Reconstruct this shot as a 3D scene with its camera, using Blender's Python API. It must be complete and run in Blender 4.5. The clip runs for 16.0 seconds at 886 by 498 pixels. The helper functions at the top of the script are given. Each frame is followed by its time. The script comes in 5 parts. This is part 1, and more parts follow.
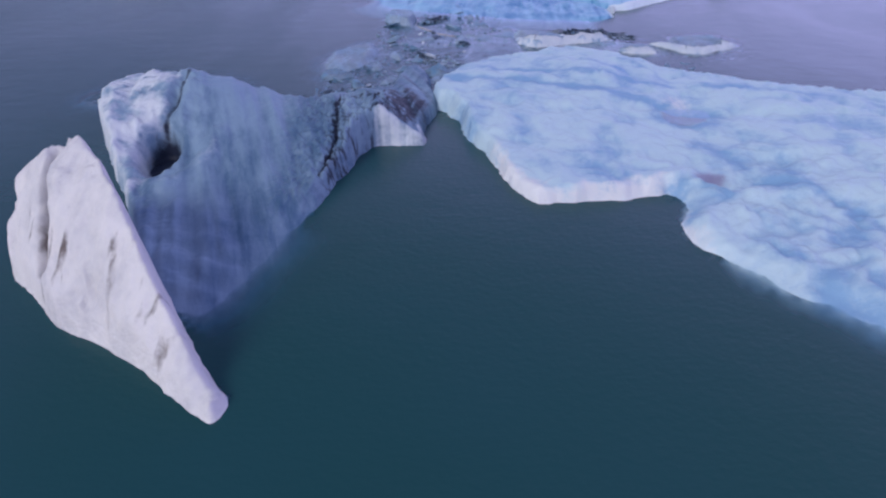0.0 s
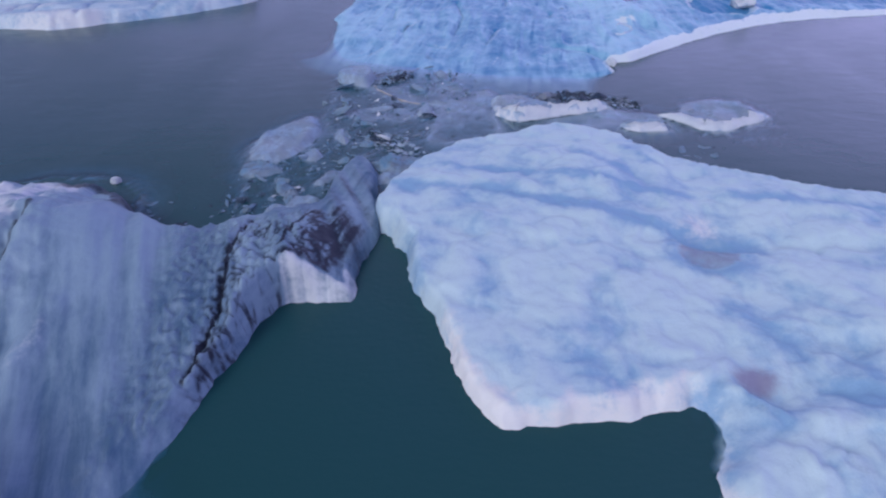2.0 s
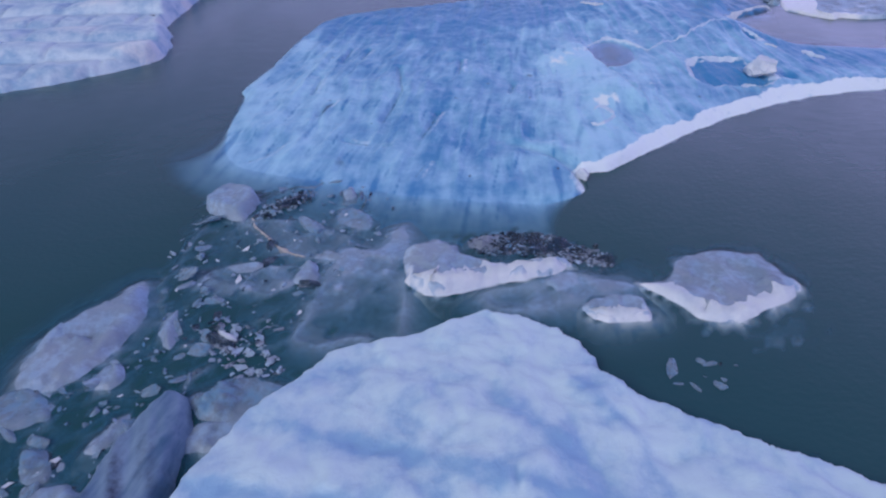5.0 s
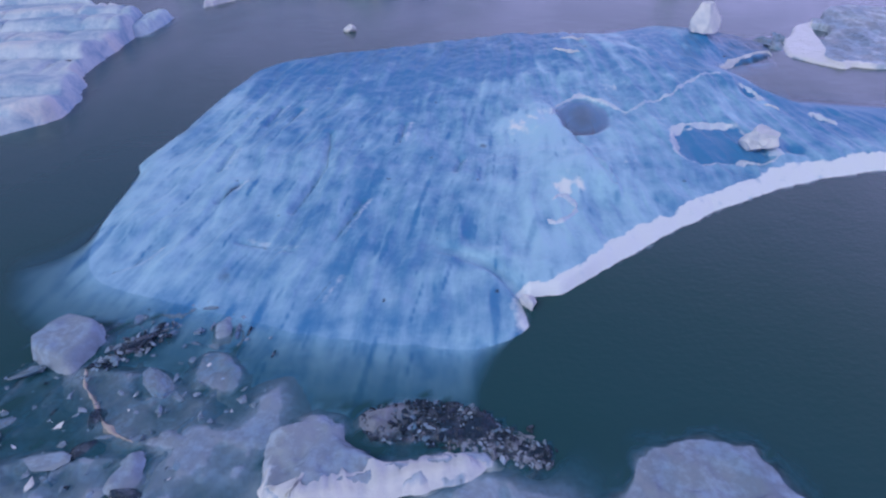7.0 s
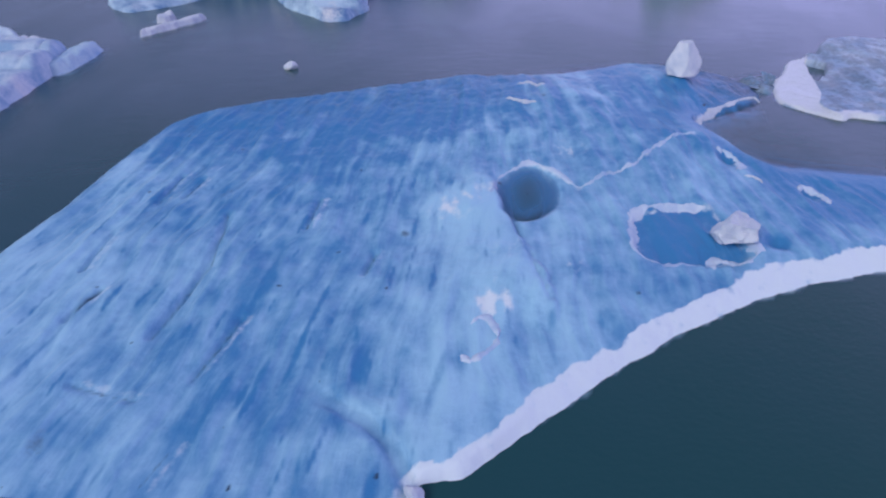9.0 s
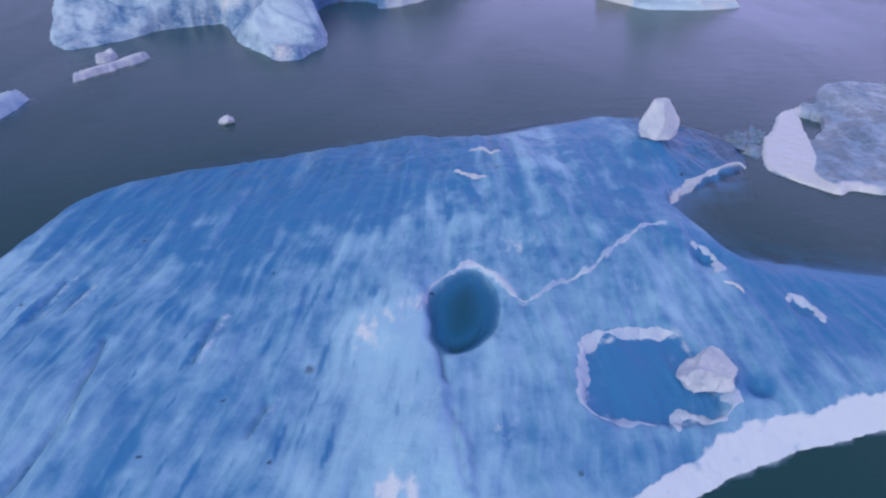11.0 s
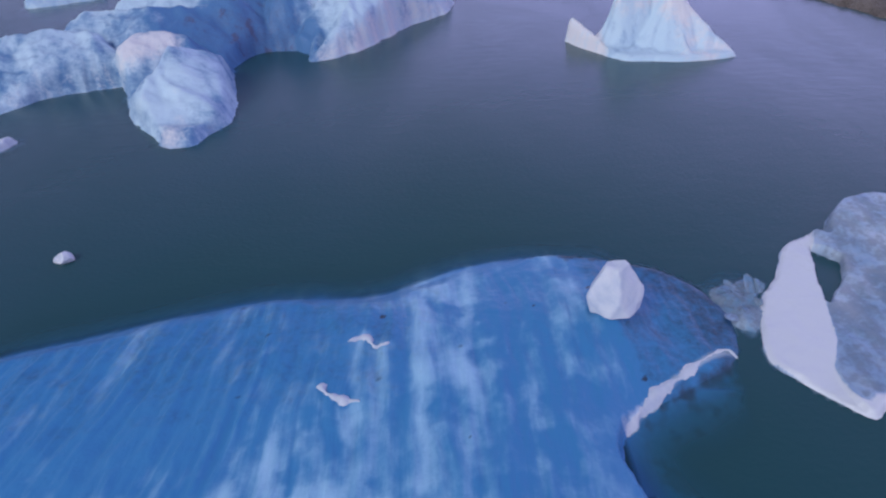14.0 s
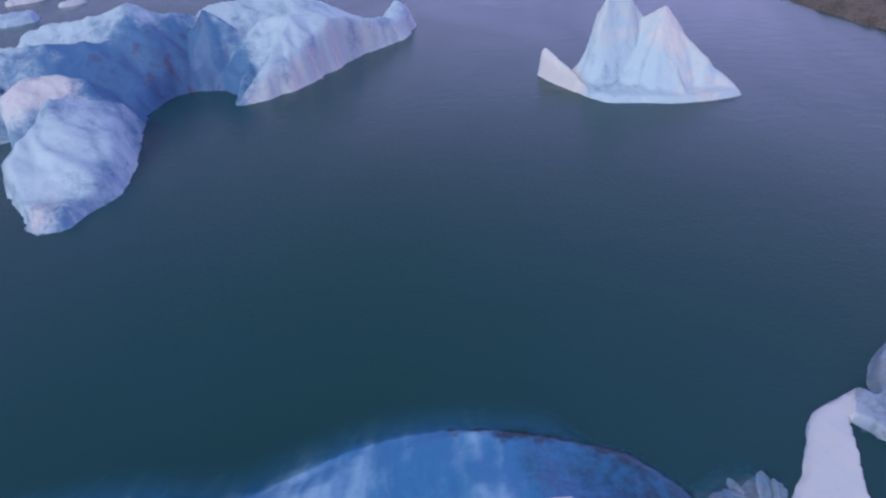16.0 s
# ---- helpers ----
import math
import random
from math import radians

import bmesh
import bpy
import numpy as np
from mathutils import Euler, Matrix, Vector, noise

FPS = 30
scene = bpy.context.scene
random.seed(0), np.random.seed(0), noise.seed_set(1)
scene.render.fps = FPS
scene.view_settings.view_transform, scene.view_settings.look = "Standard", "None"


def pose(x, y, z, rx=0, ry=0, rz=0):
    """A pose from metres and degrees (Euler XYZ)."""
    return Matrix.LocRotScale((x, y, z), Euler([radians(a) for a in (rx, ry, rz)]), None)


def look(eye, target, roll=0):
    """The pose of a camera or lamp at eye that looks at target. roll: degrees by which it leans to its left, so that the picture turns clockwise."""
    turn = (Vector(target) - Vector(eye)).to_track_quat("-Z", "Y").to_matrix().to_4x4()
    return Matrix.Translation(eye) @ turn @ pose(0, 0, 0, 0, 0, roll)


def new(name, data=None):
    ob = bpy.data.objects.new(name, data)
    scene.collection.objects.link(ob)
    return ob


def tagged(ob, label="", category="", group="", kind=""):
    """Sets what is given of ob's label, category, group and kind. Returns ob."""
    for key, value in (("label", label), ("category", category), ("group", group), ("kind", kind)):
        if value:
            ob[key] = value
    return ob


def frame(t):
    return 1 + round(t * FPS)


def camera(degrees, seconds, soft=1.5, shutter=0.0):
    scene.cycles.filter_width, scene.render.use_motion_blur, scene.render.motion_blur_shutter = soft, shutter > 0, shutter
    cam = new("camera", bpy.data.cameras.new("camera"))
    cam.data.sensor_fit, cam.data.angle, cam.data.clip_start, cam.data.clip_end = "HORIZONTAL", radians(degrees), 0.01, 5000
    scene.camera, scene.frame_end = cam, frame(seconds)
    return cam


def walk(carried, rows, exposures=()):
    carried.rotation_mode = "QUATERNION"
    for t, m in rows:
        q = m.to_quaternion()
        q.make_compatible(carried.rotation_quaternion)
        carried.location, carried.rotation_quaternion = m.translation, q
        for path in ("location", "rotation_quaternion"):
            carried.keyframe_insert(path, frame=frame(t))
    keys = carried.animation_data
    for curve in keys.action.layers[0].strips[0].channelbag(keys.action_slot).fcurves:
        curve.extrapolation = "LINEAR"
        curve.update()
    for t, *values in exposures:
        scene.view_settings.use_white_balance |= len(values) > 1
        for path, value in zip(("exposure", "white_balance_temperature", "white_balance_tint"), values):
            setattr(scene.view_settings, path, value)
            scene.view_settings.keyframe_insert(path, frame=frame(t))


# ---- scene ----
cam = camera(74.0, 16.0, 2.2)
PATH = [
    (0, (-0.458, 2.176, 11.945), (-0.365, 3.785, 10.761), -0.3),
    (0.5, (0.257, 4.713, 12.183), (0.346, 6.319, 10.995), -0.3),
    (1, (0.974, 7.219, 12.401), (1.062, 8.832, 11.222), -0.7),
    (1.5, (1.666, 9.543, 12.579), (1.755, 11.153, 11.396), -0.8),
    (2, (2.36, 11.724, 12.778), (2.443, 13.331, 11.591), -0.9),
    (2.5, (3.132, 13.903, 13.012), (3.21, 15.509, 11.824), -1.1),
    (3, (3.952, 16.025, 13.243), (4.026, 17.627, 12.048), -1.1),
    (3.5, (4.816, 18.113, 13.461), (4.889, 19.711, 12.26), -1.1),
    (4, (5.701, 20.146, 13.656), (5.768, 21.744, 12.455), -1.1),
    (4.5, (6.629, 22.127, 13.794), (6.691, 23.725, 12.593), -1.4),
    (7, (11.529, 31.754, 14.13), (11.576, 33.374, 12.958), -1.5),
    (7.5, (12.568, 33.571, 14.272), (12.612, 35.192, 13.102), -1.6),
    (8, (13.648, 35.285, 14.465), (13.687, 36.906, 13.294), -1.8),
    (8.5, (14.741, 36.926, 14.691), (14.774, 38.544, 13.517), -1.9),
    (9, (15.814, 38.569, 14.969), (15.848, 40.186, 13.792), -1.9),
    (11.5, (20.402, 46.839, 16.729), (20.423, 48.452, 15.546), -2.9),
    (12, (21.423, 48.75, 17.131), (21.441, 50.361, 15.946), -3.1),
    (12.5, (22.514, 50.863, 17.523), (22.528, 52.471, 16.335), -3.4),
    (13, (23.611, 53.119, 17.829), (23.621, 54.725, 16.637), -3.6),
    (13.5, (24.639, 55.49, 18.018), (24.646, 57.091, 16.82), -4.0),
    (14, (25.617, 57.947, 18.114), (25.62, 59.544, 16.91), -4.3),
    (14.5, (26.614, 60.456, 18.125), (26.614, 62.052, 16.918), -4.6),
    (15, (27.729, 62.99, 18.05), (27.723, 64.582, 16.84), -4.9),
    (15.5, (28.96, 65.517, 17.912), (28.947, 67.106, 16.698), -5.2),
    (16, (30.243, 68.031, 17.75), (30.224, 69.619, 16.535), -5.7),
]
walk(cam, [(t, look(eye, target, roll)) for t, eye, target, roll in PATH], [(0, -0.2, 5800, 10), (16, -0.2, 5800, 10)])

# ---- world and light ----
world = bpy.data.worlds.new("dusk_sky")
scene.world = world
world.use_nodes = True
wn = world.node_tree
sky = wn.nodes.new("ShaderNodeTexSky")
sky.sky_type = 'NISHITA'
sky.sun_disc = False
sky.sun_elevation = radians(14)
sky.sun_rotation = radians(215)
sky.air_density = 1.0
sky.dust_density = 1.5
sky.ozone_density = 4.0
wn.links.new(sky.outputs[0], wn.nodes["Background"].inputs[0])
wn.nodes["Background"].inputs[1].default_value = 0.08
# a deck of thin lilac cloud over the whole sky, rosier towards the horizon
deck = wn.nodes.new("ShaderNodeBackground")
sky_dir = wn.nodes.new("ShaderNodeTexCoord")
axes = wn.nodes.new("ShaderNodeSeparateXYZ")
wn.links.new(sky_dir.outputs["Generated"], axes.inputs[0])
rise = wn.nodes.new("ShaderNodeMapRange")
rise.interpolation_type = 'SMOOTHSTEP'
rise.inputs[1].default_value, rise.inputs[2].default_value = 0.1, 0.95
wn.links.new(axes.outputs[2], rise.inputs[0])
glow = wn.nodes.new("ShaderNodeMix")
glow.data_type = 'RGBA'
glow.inputs[6].default_value = (1.33, 1.06, 1.97, 1)
glow.inputs[7].default_value = (0.42, 0.40, 0.58, 1)
wn.links.new(rise.outputs[0], glow.inputs[0])
wn.links.new(glow.outputs[2], deck.inputs[0])
# brighter in the dusk belt that stands opposite the sun
belt = wn.nodes.new("ShaderNodeVectorMath")
belt.operation = 'DOT_PRODUCT'
belt.inputs[1].default_value = (0.90, 0.44, 0.0)
wn.links.new(sky_dir.outputs["Generated"], belt.inputs[0])
share = wn.nodes.new("ShaderNodeMapRange")
share.interpolation_type = 'SMOOTHSTEP'
for k, value in ((1, -0.3), (2, 1.0), (3, 0.20), (4, 0.80)):
    share.inputs[k].default_value = value
wn.links.new(belt.outputs["Value"], share.inputs[0])
wn.links.new(share.outputs[0], deck.inputs[1])
both = wn.nodes.new("ShaderNodeAddShader")
wn.links.new(wn.nodes["Background"].outputs[0], both.inputs[0])
wn.links.new(deck.outputs[0], both.inputs[1])
wn.links.new(both.outputs[0], wn.nodes["World Output"].inputs[0])

sun = new("sun", bpy.data.lights.new("sun", 'SUN'))
sun.data.energy = 1.7
sun.data.angle = radians(24)
sun.data.color = (1.0, 0.93, 0.91)
sun.matrix_world = look((-46, -40, 58), (0, 0, 0))


# ---- materials ----
def material(name):
    m = bpy.data.materials.new(name)
    m.use_nodes = True
    n = m.node_tree.nodes
    return m, m.node_tree, n["Principled BSDF"]


def node(tree, kind, **values):
    n = tree.nodes.new(kind)
    for key, value in values.items():
        n.inputs[key].default_value = value
    return n


def mix(tree, fac, a, b):
    """A colour mix; each of fac, a, b is a socket or a value."""
    n = tree.nodes.new("ShaderNodeMix")
    n.data_type = 'RGBA'
    for socket, value in ((n.inputs[0], fac), (n.inputs[6], a), (n.inputs[7], b)):
        if isinstance(value, bpy.types.NodeSocket):
            tree.links.new(value, socket)
        elif isinstance(value, tuple):
            socket.default_value = (*value, 1.0)
        else:
            socket.default_value = value
    return n.outputs[2]


def ramp(tree, socket, lo, hi):
    n = tree.nodes.new("ShaderNodeMapRange")
    n.interpolation_type = 'SMOOTHSTEP'
    n.inputs[1].default_value, n.inputs[2].default_value = lo, hi
    tree.links.new(socket, n.inputs[0])
    return n.outputs[0]


def pattern(tree, scale, stretch=(1, 1, 1), detail=5.0, rough=0.6, distort=0.0, flow=False):
    """Noise in the thing's own metres, stretched along its axes, or along the grain of its ice."""
    mp = tree.nodes.new("ShaderNodeMapping")
    mp.inputs["Scale"].default_value = stretch
    if flow:
        co = tree.nodes.new("ShaderNodeAttribute")
        co.attribute_name = "flow"
        tree.links.new(co.outputs["Vector"], mp.inputs[0])
    else:
        co = tree.nodes.new("ShaderNodeTexCoord")
        tree.links.new(co.outputs["Object"], mp.inputs[0])
    n = node(tree, "ShaderNodeTexNoise", Scale=scale, Detail=detail, Roughness=rough, Distortion=distort)
    tree.links.new(mp.outputs[0], n.inputs["Vector"])
    return n.outputs[0]


def mask(tree, name):
    n = tree.nodes.new("ShaderNodeAttribute")
    n.attribute_name = name
    return n.outputs["Fac"]


def math_node(tree, op, a, b):
    n = tree.nodes.new("ShaderNodeMath")
    n.operation = op
    for socket, value in zip(n.inputs, (a, b)):
        if isinstance(value, bpy.types.NodeSocket):
            tree.links.new(value, socket)
        else:
            socket.default_value = value
    return n.outputs[0]


def relief(tree, bsdf, layers):
    """Bumps one on another: (socket, strength, distance)."""
    last = None
    for socket, strength, distance in layers:
        b = node(tree, "ShaderNodeBump", Strength=strength, Distance=distance)
        tree.links.new(socket, b.inputs["Height"])
        if last:
            tree.links.new(last, b.inputs["Normal"])
        last = b.outputs[0]
    tree.links.new(last, bsdf.inputs["Normal"])


def ice(name, deep, pale, rough=0.45, snow=(0.67, 0.69, 0.72), dirt_shade=(0.045, 0.042, 0.05), bump=0.4, lo=0.36, hi=0.64, streak=0.0, reach=0.05, ripple=0.10, glass=0.0):
    """Ice that runs from a deep to a pale colour, with grain along its flow, and snow, dirty patches and painted shade
    where the mesh says so.
    """
    m, t, p = material(name)
    big = pattern(t, 0.22, (1, 1, 1), 4, 0.55, 0.6)
    patch = pattern(t, 0.9, (1, 1, 1), 6, 0.6, 0.3)
    fine = pattern(t, 4.0, (1, 1, 1), 6, 0.65)
    grain = pattern(t, 18.0, (1, 1, 1), 4, 0.6)
    tone = math_node(t, 'ADD', math_node(t, 'MULTIPLY', big, 0.42), math_node(t, 'ADD', math_node(t, 'MULTIPLY', patch, 0.42), math_node(t, 'MULTIPLY', fine, 0.16)))
    layers = [(big, bump, 0.30), (patch, bump, ripple), (fine, bump, 0.03), (grain, bump * 0.7, 0.008)]
    if streak:
        wide = pattern(t, 0.55, (1, reach, 1), 5, 0.6, 0.3, True)
        thin = pattern(t, 2.6, (1, reach * 0.8, 1), 5, 0.65, 0.2, True)
        lines = math_node(t, 'ADD', math_node(t, 'MULTIPLY', wide, 0.6), math_node(t, 'MULTIPLY', thin, 0.4))
        tone = math_node(t, 'ADD', math_node(t, 'MULTIPLY', tone, 1 - streak), math_node(t, 'MULTIPLY', lines, streak))
        layers.insert(1, (thin, bump, 0.06))
    colour = mix(t, ramp(t, math_node(t, 'ADD', tone, mask(t, "pale")), lo, hi), deep, pale)
    ragged = math_node(t, 'ADD', math_node(t, 'MULTIPLY', math_node(t, 'SUBTRACT', fine, 0.5), 0.6), math_node(t, 'MULTIPLY', math_node(t, 'SUBTRACT', patch, 0.5), 0.6))
    colour = mix(t, ramp(t, math_node(t, 'ADD', mask(t, "snow"), ragged), 0.2, 0.8), colour, snow)
    colour = mix(t, ramp(t, math_node(t, 'ADD', mask(t, "dirt_shade"), ragged), 0.25, 0.9), colour, dirt_shade)
    t.links.new(colour, p.inputs["Base Color"])
    p.inputs["Roughness"].default_value = rough
    p.inputs["IOR"].default_value = 1.31
    relief(t, p, layers)
    if glass:
        # clear in patches, so that the water under it shows
        clear = node(t, "ShaderNodeBsdfTransparent")
        clear.inputs[0].default_value = (0.80, 0.91, 0.94, 1)
        see = t.nodes.new("ShaderNodeMixShader")
        t.links.new(math_node(t, 'MULTIPLY', ramp(t, math_node(t, 'SUBTRACT', math_node(t, 'ADD', math_node(t, 'MULTIPLY', patch, 0.6), math_node(t, 'MULTIPLY', fine, 0.4)), mask(t, "snow")), 0.38, 0.56), glass), see.inputs[0])
        t.links.new(p.outputs[0], see.inputs[1])
        t.links.new(clear.outputs[0], see.inputs[2])
        t.links.new(see.outputs[0], t.nodes["Material Output"].inputs[0])
    return m


ICE_PALE = ice("pale_blue_ice", (0.27, 0.43, 0.62), (0.555, 0.685, 0.745), lo=0.35, hi=0.61, bump=0.45, ripple=0.20, snow=(0.78, 0.77, 0.77), dirt_shade=(0.30, 0.29, 0.40))
ICE_LEDGE = ice("ledged_ice", (0.26, 0.40, 0.56), (0.54, 0.63, 0.71), lo=0.38, hi=0.60, bump=0.5)
# the last colour of the rugged ice is shade painted into the far saddle
ICE_RUGGED = ice("rugged_ice", (0.10, 0.215, 0.40), (0.52, 0.66, 0.75), lo=0.38, hi=0.63, streak=0.35, reach=0.2, bump=0.6, snow=(0.70, 0.69, 0.70), dirt_shade=(0.10, 0.12, 0.215))
ICE_BLUE = ice("streaked_blue_ice", (0.066, 0.235, 0.465), (0.385, 0.625, 0.785), 0.30, bump=0.7, lo=0.34, hi=0.69, streak=0.46, reach=0.13, snow=(0.74, 0.81, 0.85), dirt_shade=(0.035, 0.06, 0.10))
ICE_CRUST = ice("frozen_crust", (0.36, 0.50, 0.69), (0.62, 0.69, 0.78), bump=0.8, lo=0.36, hi=0.60)
ICE_DIRTY = ice("silty_ice", (0.058, 0.120, 0.215), (0.26, 0.355, 0.46), streak=0.7, reach=0.05, lo=0.36, hi=0.64, bump=0.45, dirt_shade=(0.020, 0.026, 0.048))
ICE_WHITE = ice("white_ice", (0.47, 0.53, 0.62), (0.67, 0.69, 0.72), bump=0.7, lo=0.34, hi=0.58)
ICE_FIN = ice("stained_white_ice", (0.55, 0.52, 0.54), (0.76, 0.72, 0.70), bump=0.9, lo=0.34, hi=0.58, snow=(0.80, 0.75, 0.73), dirt_shade=(0.12, 0.085, 0.075), streak=0.5, reach=0.12)
ICE_CLEAR = ice("wet_glassy_ice", (0.13, 0.25, 0.37), (0.54, 0.62, 0.72), rough=0.12, lo=0.38, hi=0.62, bump=0.9, glass=0.55)
ICE_SILT = ice("silt_crust", (0.30, 0.27, 0.26), (0.52, 0.47, 0.44), rough=0.8)
ICE_FLOE = ice("wet_floe_ice", (0.24, 0.35, 0.49), (0.52, 0.59, 0.69), rough=0.22, lo=0.34, hi=0.66, bump=0.7, glass=0.40)
ICE_BLACK = ice("dirt_laden_ice", (0.025, 0.045, 0.075), (0.50, 0.54, 0.64), rough=0.15, lo=0.46, hi=0.60, bump=0.9, glass=0.5)


def gravel_material():
    m, t, p = material("bank_gravel")
    a, b = pattern(t, 0.5), pattern(t, 5.0)
    t.links.new(mix(t, ramp(t, math_node(t, 'ADD', math_node(t, 'MULTIPLY', a, 0.5), math_node(t, 'MULTIPLY', b, 0.5)), 0.35, 0.65), (0.08, 0.065, 0.055), (0.19, 0.16, 0.14)), p.inputs["Base Color"])
    p.inputs["Roughness"].default_value = 0.9
    relief(t, p, ((a, 0.8, 0.5), (b, 0.8, 0.1)))
    return m


def water_material(name, deep, mid, ice_glow):
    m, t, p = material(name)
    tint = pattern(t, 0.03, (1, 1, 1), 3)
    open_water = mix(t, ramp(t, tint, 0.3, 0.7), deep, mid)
    # A glow over sunken ice is painted into the water colour, against dark rims.
    t.links.new(mix(t, ramp(t, mask(t, "clear"), 0.0, 0.5), open_water, ice_glow), p.inputs["Base Color"])
    p.inputs["Roughness"].default_value = 1.0
    p.inputs["Specular IOR Level"].default_value = 0.0
    swell = node(t, "ShaderNodeBump", Strength=0.3, Distance=0.06)
    t.links.new(pattern(t, 0.7, (1, 1.6, 1), 4, 0.55), swell.inputs["Height"])
    wave = node(t, "ShaderNodeBump", Strength=0.6, Distance=0.035)
    t.links.new(pattern(t, 3.5, (1, 1.5, 1), 3, 0.5), wave.inputs["Height"])
    t.links.new(swell.outputs[0], wave.inputs["Normal"])
    through_water = node(t, "ShaderNodeBsdfTransparent")
    through_water.inputs[0].default_value = (0.93, 0.985, 0.99, 1)
    shader = t.nodes.new("ShaderNodeMixShader")
    t.links.new(mask(t, "clear"), shader.inputs[0])
    t.links.new(p.outputs[0], shader.inputs[1])
    t.links.new(through_water.outputs[0], shader.inputs[2])
    gloss = node(t, "ShaderNodeBsdfGlossy", Roughness=0.24)
    t.links.new(wave.outputs[0], gloss.inputs["Normal"])
    facing = node(t, "ShaderNodeLayerWeight", Blend=0.5)
    t.links.new(swell.outputs[0], facing.inputs["Normal"])
    gusts = math_node(t, 'ADD', 0.86, math_node(t, 'MULTIPLY', ramp(t, pattern(t, 0.07, (1, 0.6, 1), 5, 0.6, 0.8), 0.3, 0.7), 0.24))
    sheen = math_node(t, 'ADD', 0.022, math_node(t, 'MULTIPLY', gusts, math_node(t, 'POWER', facing.outputs["Facing"], 3.7)))
    top = t.nodes.new("ShaderNodeMixShader")
    t.links.new(sheen, top.inputs[0])
    t.links.new(shader.outputs[0], top.inputs[1])
    t.links.new(gloss.outputs[0], top.inputs[2])
    t.links.new(top.outputs[0], t.nodes["Material Output"].inputs[0])
    return m


# third colour of each water: the glow painted in over sunken ice
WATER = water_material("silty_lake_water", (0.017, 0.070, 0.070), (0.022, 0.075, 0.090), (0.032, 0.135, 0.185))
MELTWATER = water_material("blue_meltwater", (0.012, 0.085, 0.125), (0.014, 0.090, 0.135), (0.03, 0.22, 0.42))
GRAVEL = gravel_material()


# ---- shaping ----
def lattice(x, y, seed):
    """Smooth gradient noise, about -0.7 to 0.7, one bump a metre."""
    xi, yi = np.floor(x).astype(np.int64), np.floor(y).astype(np.int64)
    fx, fy = x - xi, y - yi

    def corner(dx, dy):
        h = ((xi + dx) * 374761393 + (yi + dy) * 668265263 + seed * 974711) & 0x7FFFFFFF
        h = ((h ^ (h >> 13)) * 1274126177) & 0x7FFFFFFF
        a = ((h ^ (h >> 16)) & 0xFFFF) / 65536.0 * 2 * np.pi
        return np.cos(a) * (fx - dx) + np.sin(a) * (fy - dy)

    u, v = fx * fx * fx * (fx * (fx * 6 - 15) + 10), fy * fy * fy * (fy * (fy * 6 - 15) + 10)
    top = corner(0, 0) * (1 - u) + corner(1, 0) * u
    return top * (1 - v) + (corner(0, 1) * (1 - u) + corner(1, 1) * u) * v


def fractal(x, y, size, seed, octaves=5, gain=0.5):
    out, amp, s = 0.0, 1.0, 1.0 / size
    for k in range(octaves):
        out = out + amp * lattice(x * s + 17.3 * k, y * s - 9.1 * k, seed + k)
        amp, s = amp * gain, s * 2.03
    return out


def ridged(x, y, size, seed, octaves=4):
    out, amp, s = 0.0, 1.0, 1.0 / size
    for k in range(octaves):
        out = out + amp * (0.5 - np.abs(lattice(x * s + 5.7 * k, y * s + 3.3 * k, seed + k)) * 1.6)
        amp, s = amp * 0.5, s * 2.1
    return out


def smooth(lo, hi, x):
    u = np.clip((x - lo) / (hi - lo), 0, 1)
    return u * u * (3 - 2 * u)


def rounded(points, steps=6, closed=True):
    """A smooth curve through a few plan points."""
    p = np.array(points, float)
    n = len(p)
    out = []
    for i in range(n if closed else n - 1):
        a, b, c, d = (p[(i + k) % n] if closed else p[min(max(i + k, 0), n - 1)] for k in (-1, 0, 1, 2))
        for u in np.arange(steps) / steps:
            out.append(0.5 * (2 * b + (c - a) * u + (2 * a - 5 * b + 4 * c - d) * u**2 + (3 * b - a - 3 * c + d) * u**3))
    if not closed:
        out.append(p[-1])
    return np.array(out)


def away(x, y, curve, closed=True):
    """The distance to a curve in plan; with a closed one, minus outside."""
    best, inside = np.full(x.shape, 1e9), np.zeros(x.shape, bool)
    for i in range(len(curve) if closed else len(curve) - 1):
        (ax, ay), (bx, by) = curve[i], curve[(i + 1) % len(curve)]
        dx, dy = bx - ax, by - ay
        u = np.clip(((x - ax) * dx + (y - ay) * dy) / (dx * dx + dy * dy + 1e-9), 0, 1)
        best = np.minimum(best, (x - ax - u * dx) ** 2 + (y - ay - u * dy) ** 2)
        if closed and ay != by:
            inside ^= ((ay > y) != (by > y)) & (x < (bx - ax) * (y - ay) / (by - ay) + ax)
    best = np.sqrt(best)
    return np.where(inside, best, -best) if closed else best


def draped(x, y, spots, flat=0.3):
    """A smooth surface hung on a few (x, y, height) spots."""
    s = np.array(spots, float)
    n = len(s)
    r = np.hypot(s[:, None, 0] - s[None, :, 0], s[:, None, 1] - s[None, :, 1])
    a = np.block([[-r - flat * np.eye(n) * -0.3, np.ones((n, 1))], [np.ones((1, n)), np.zeros((1, 1))]])
    w = np.linalg.solve(a, np.r_[s[:, 2], 0])
    out = np.full(x.shape, w[-1])
    for k in range(n):
        out = out - w[k] * np.sqrt((x - s[k, 0]) ** 2 + (y - s[k, 1]) ** 2 + flat**2)
    return out


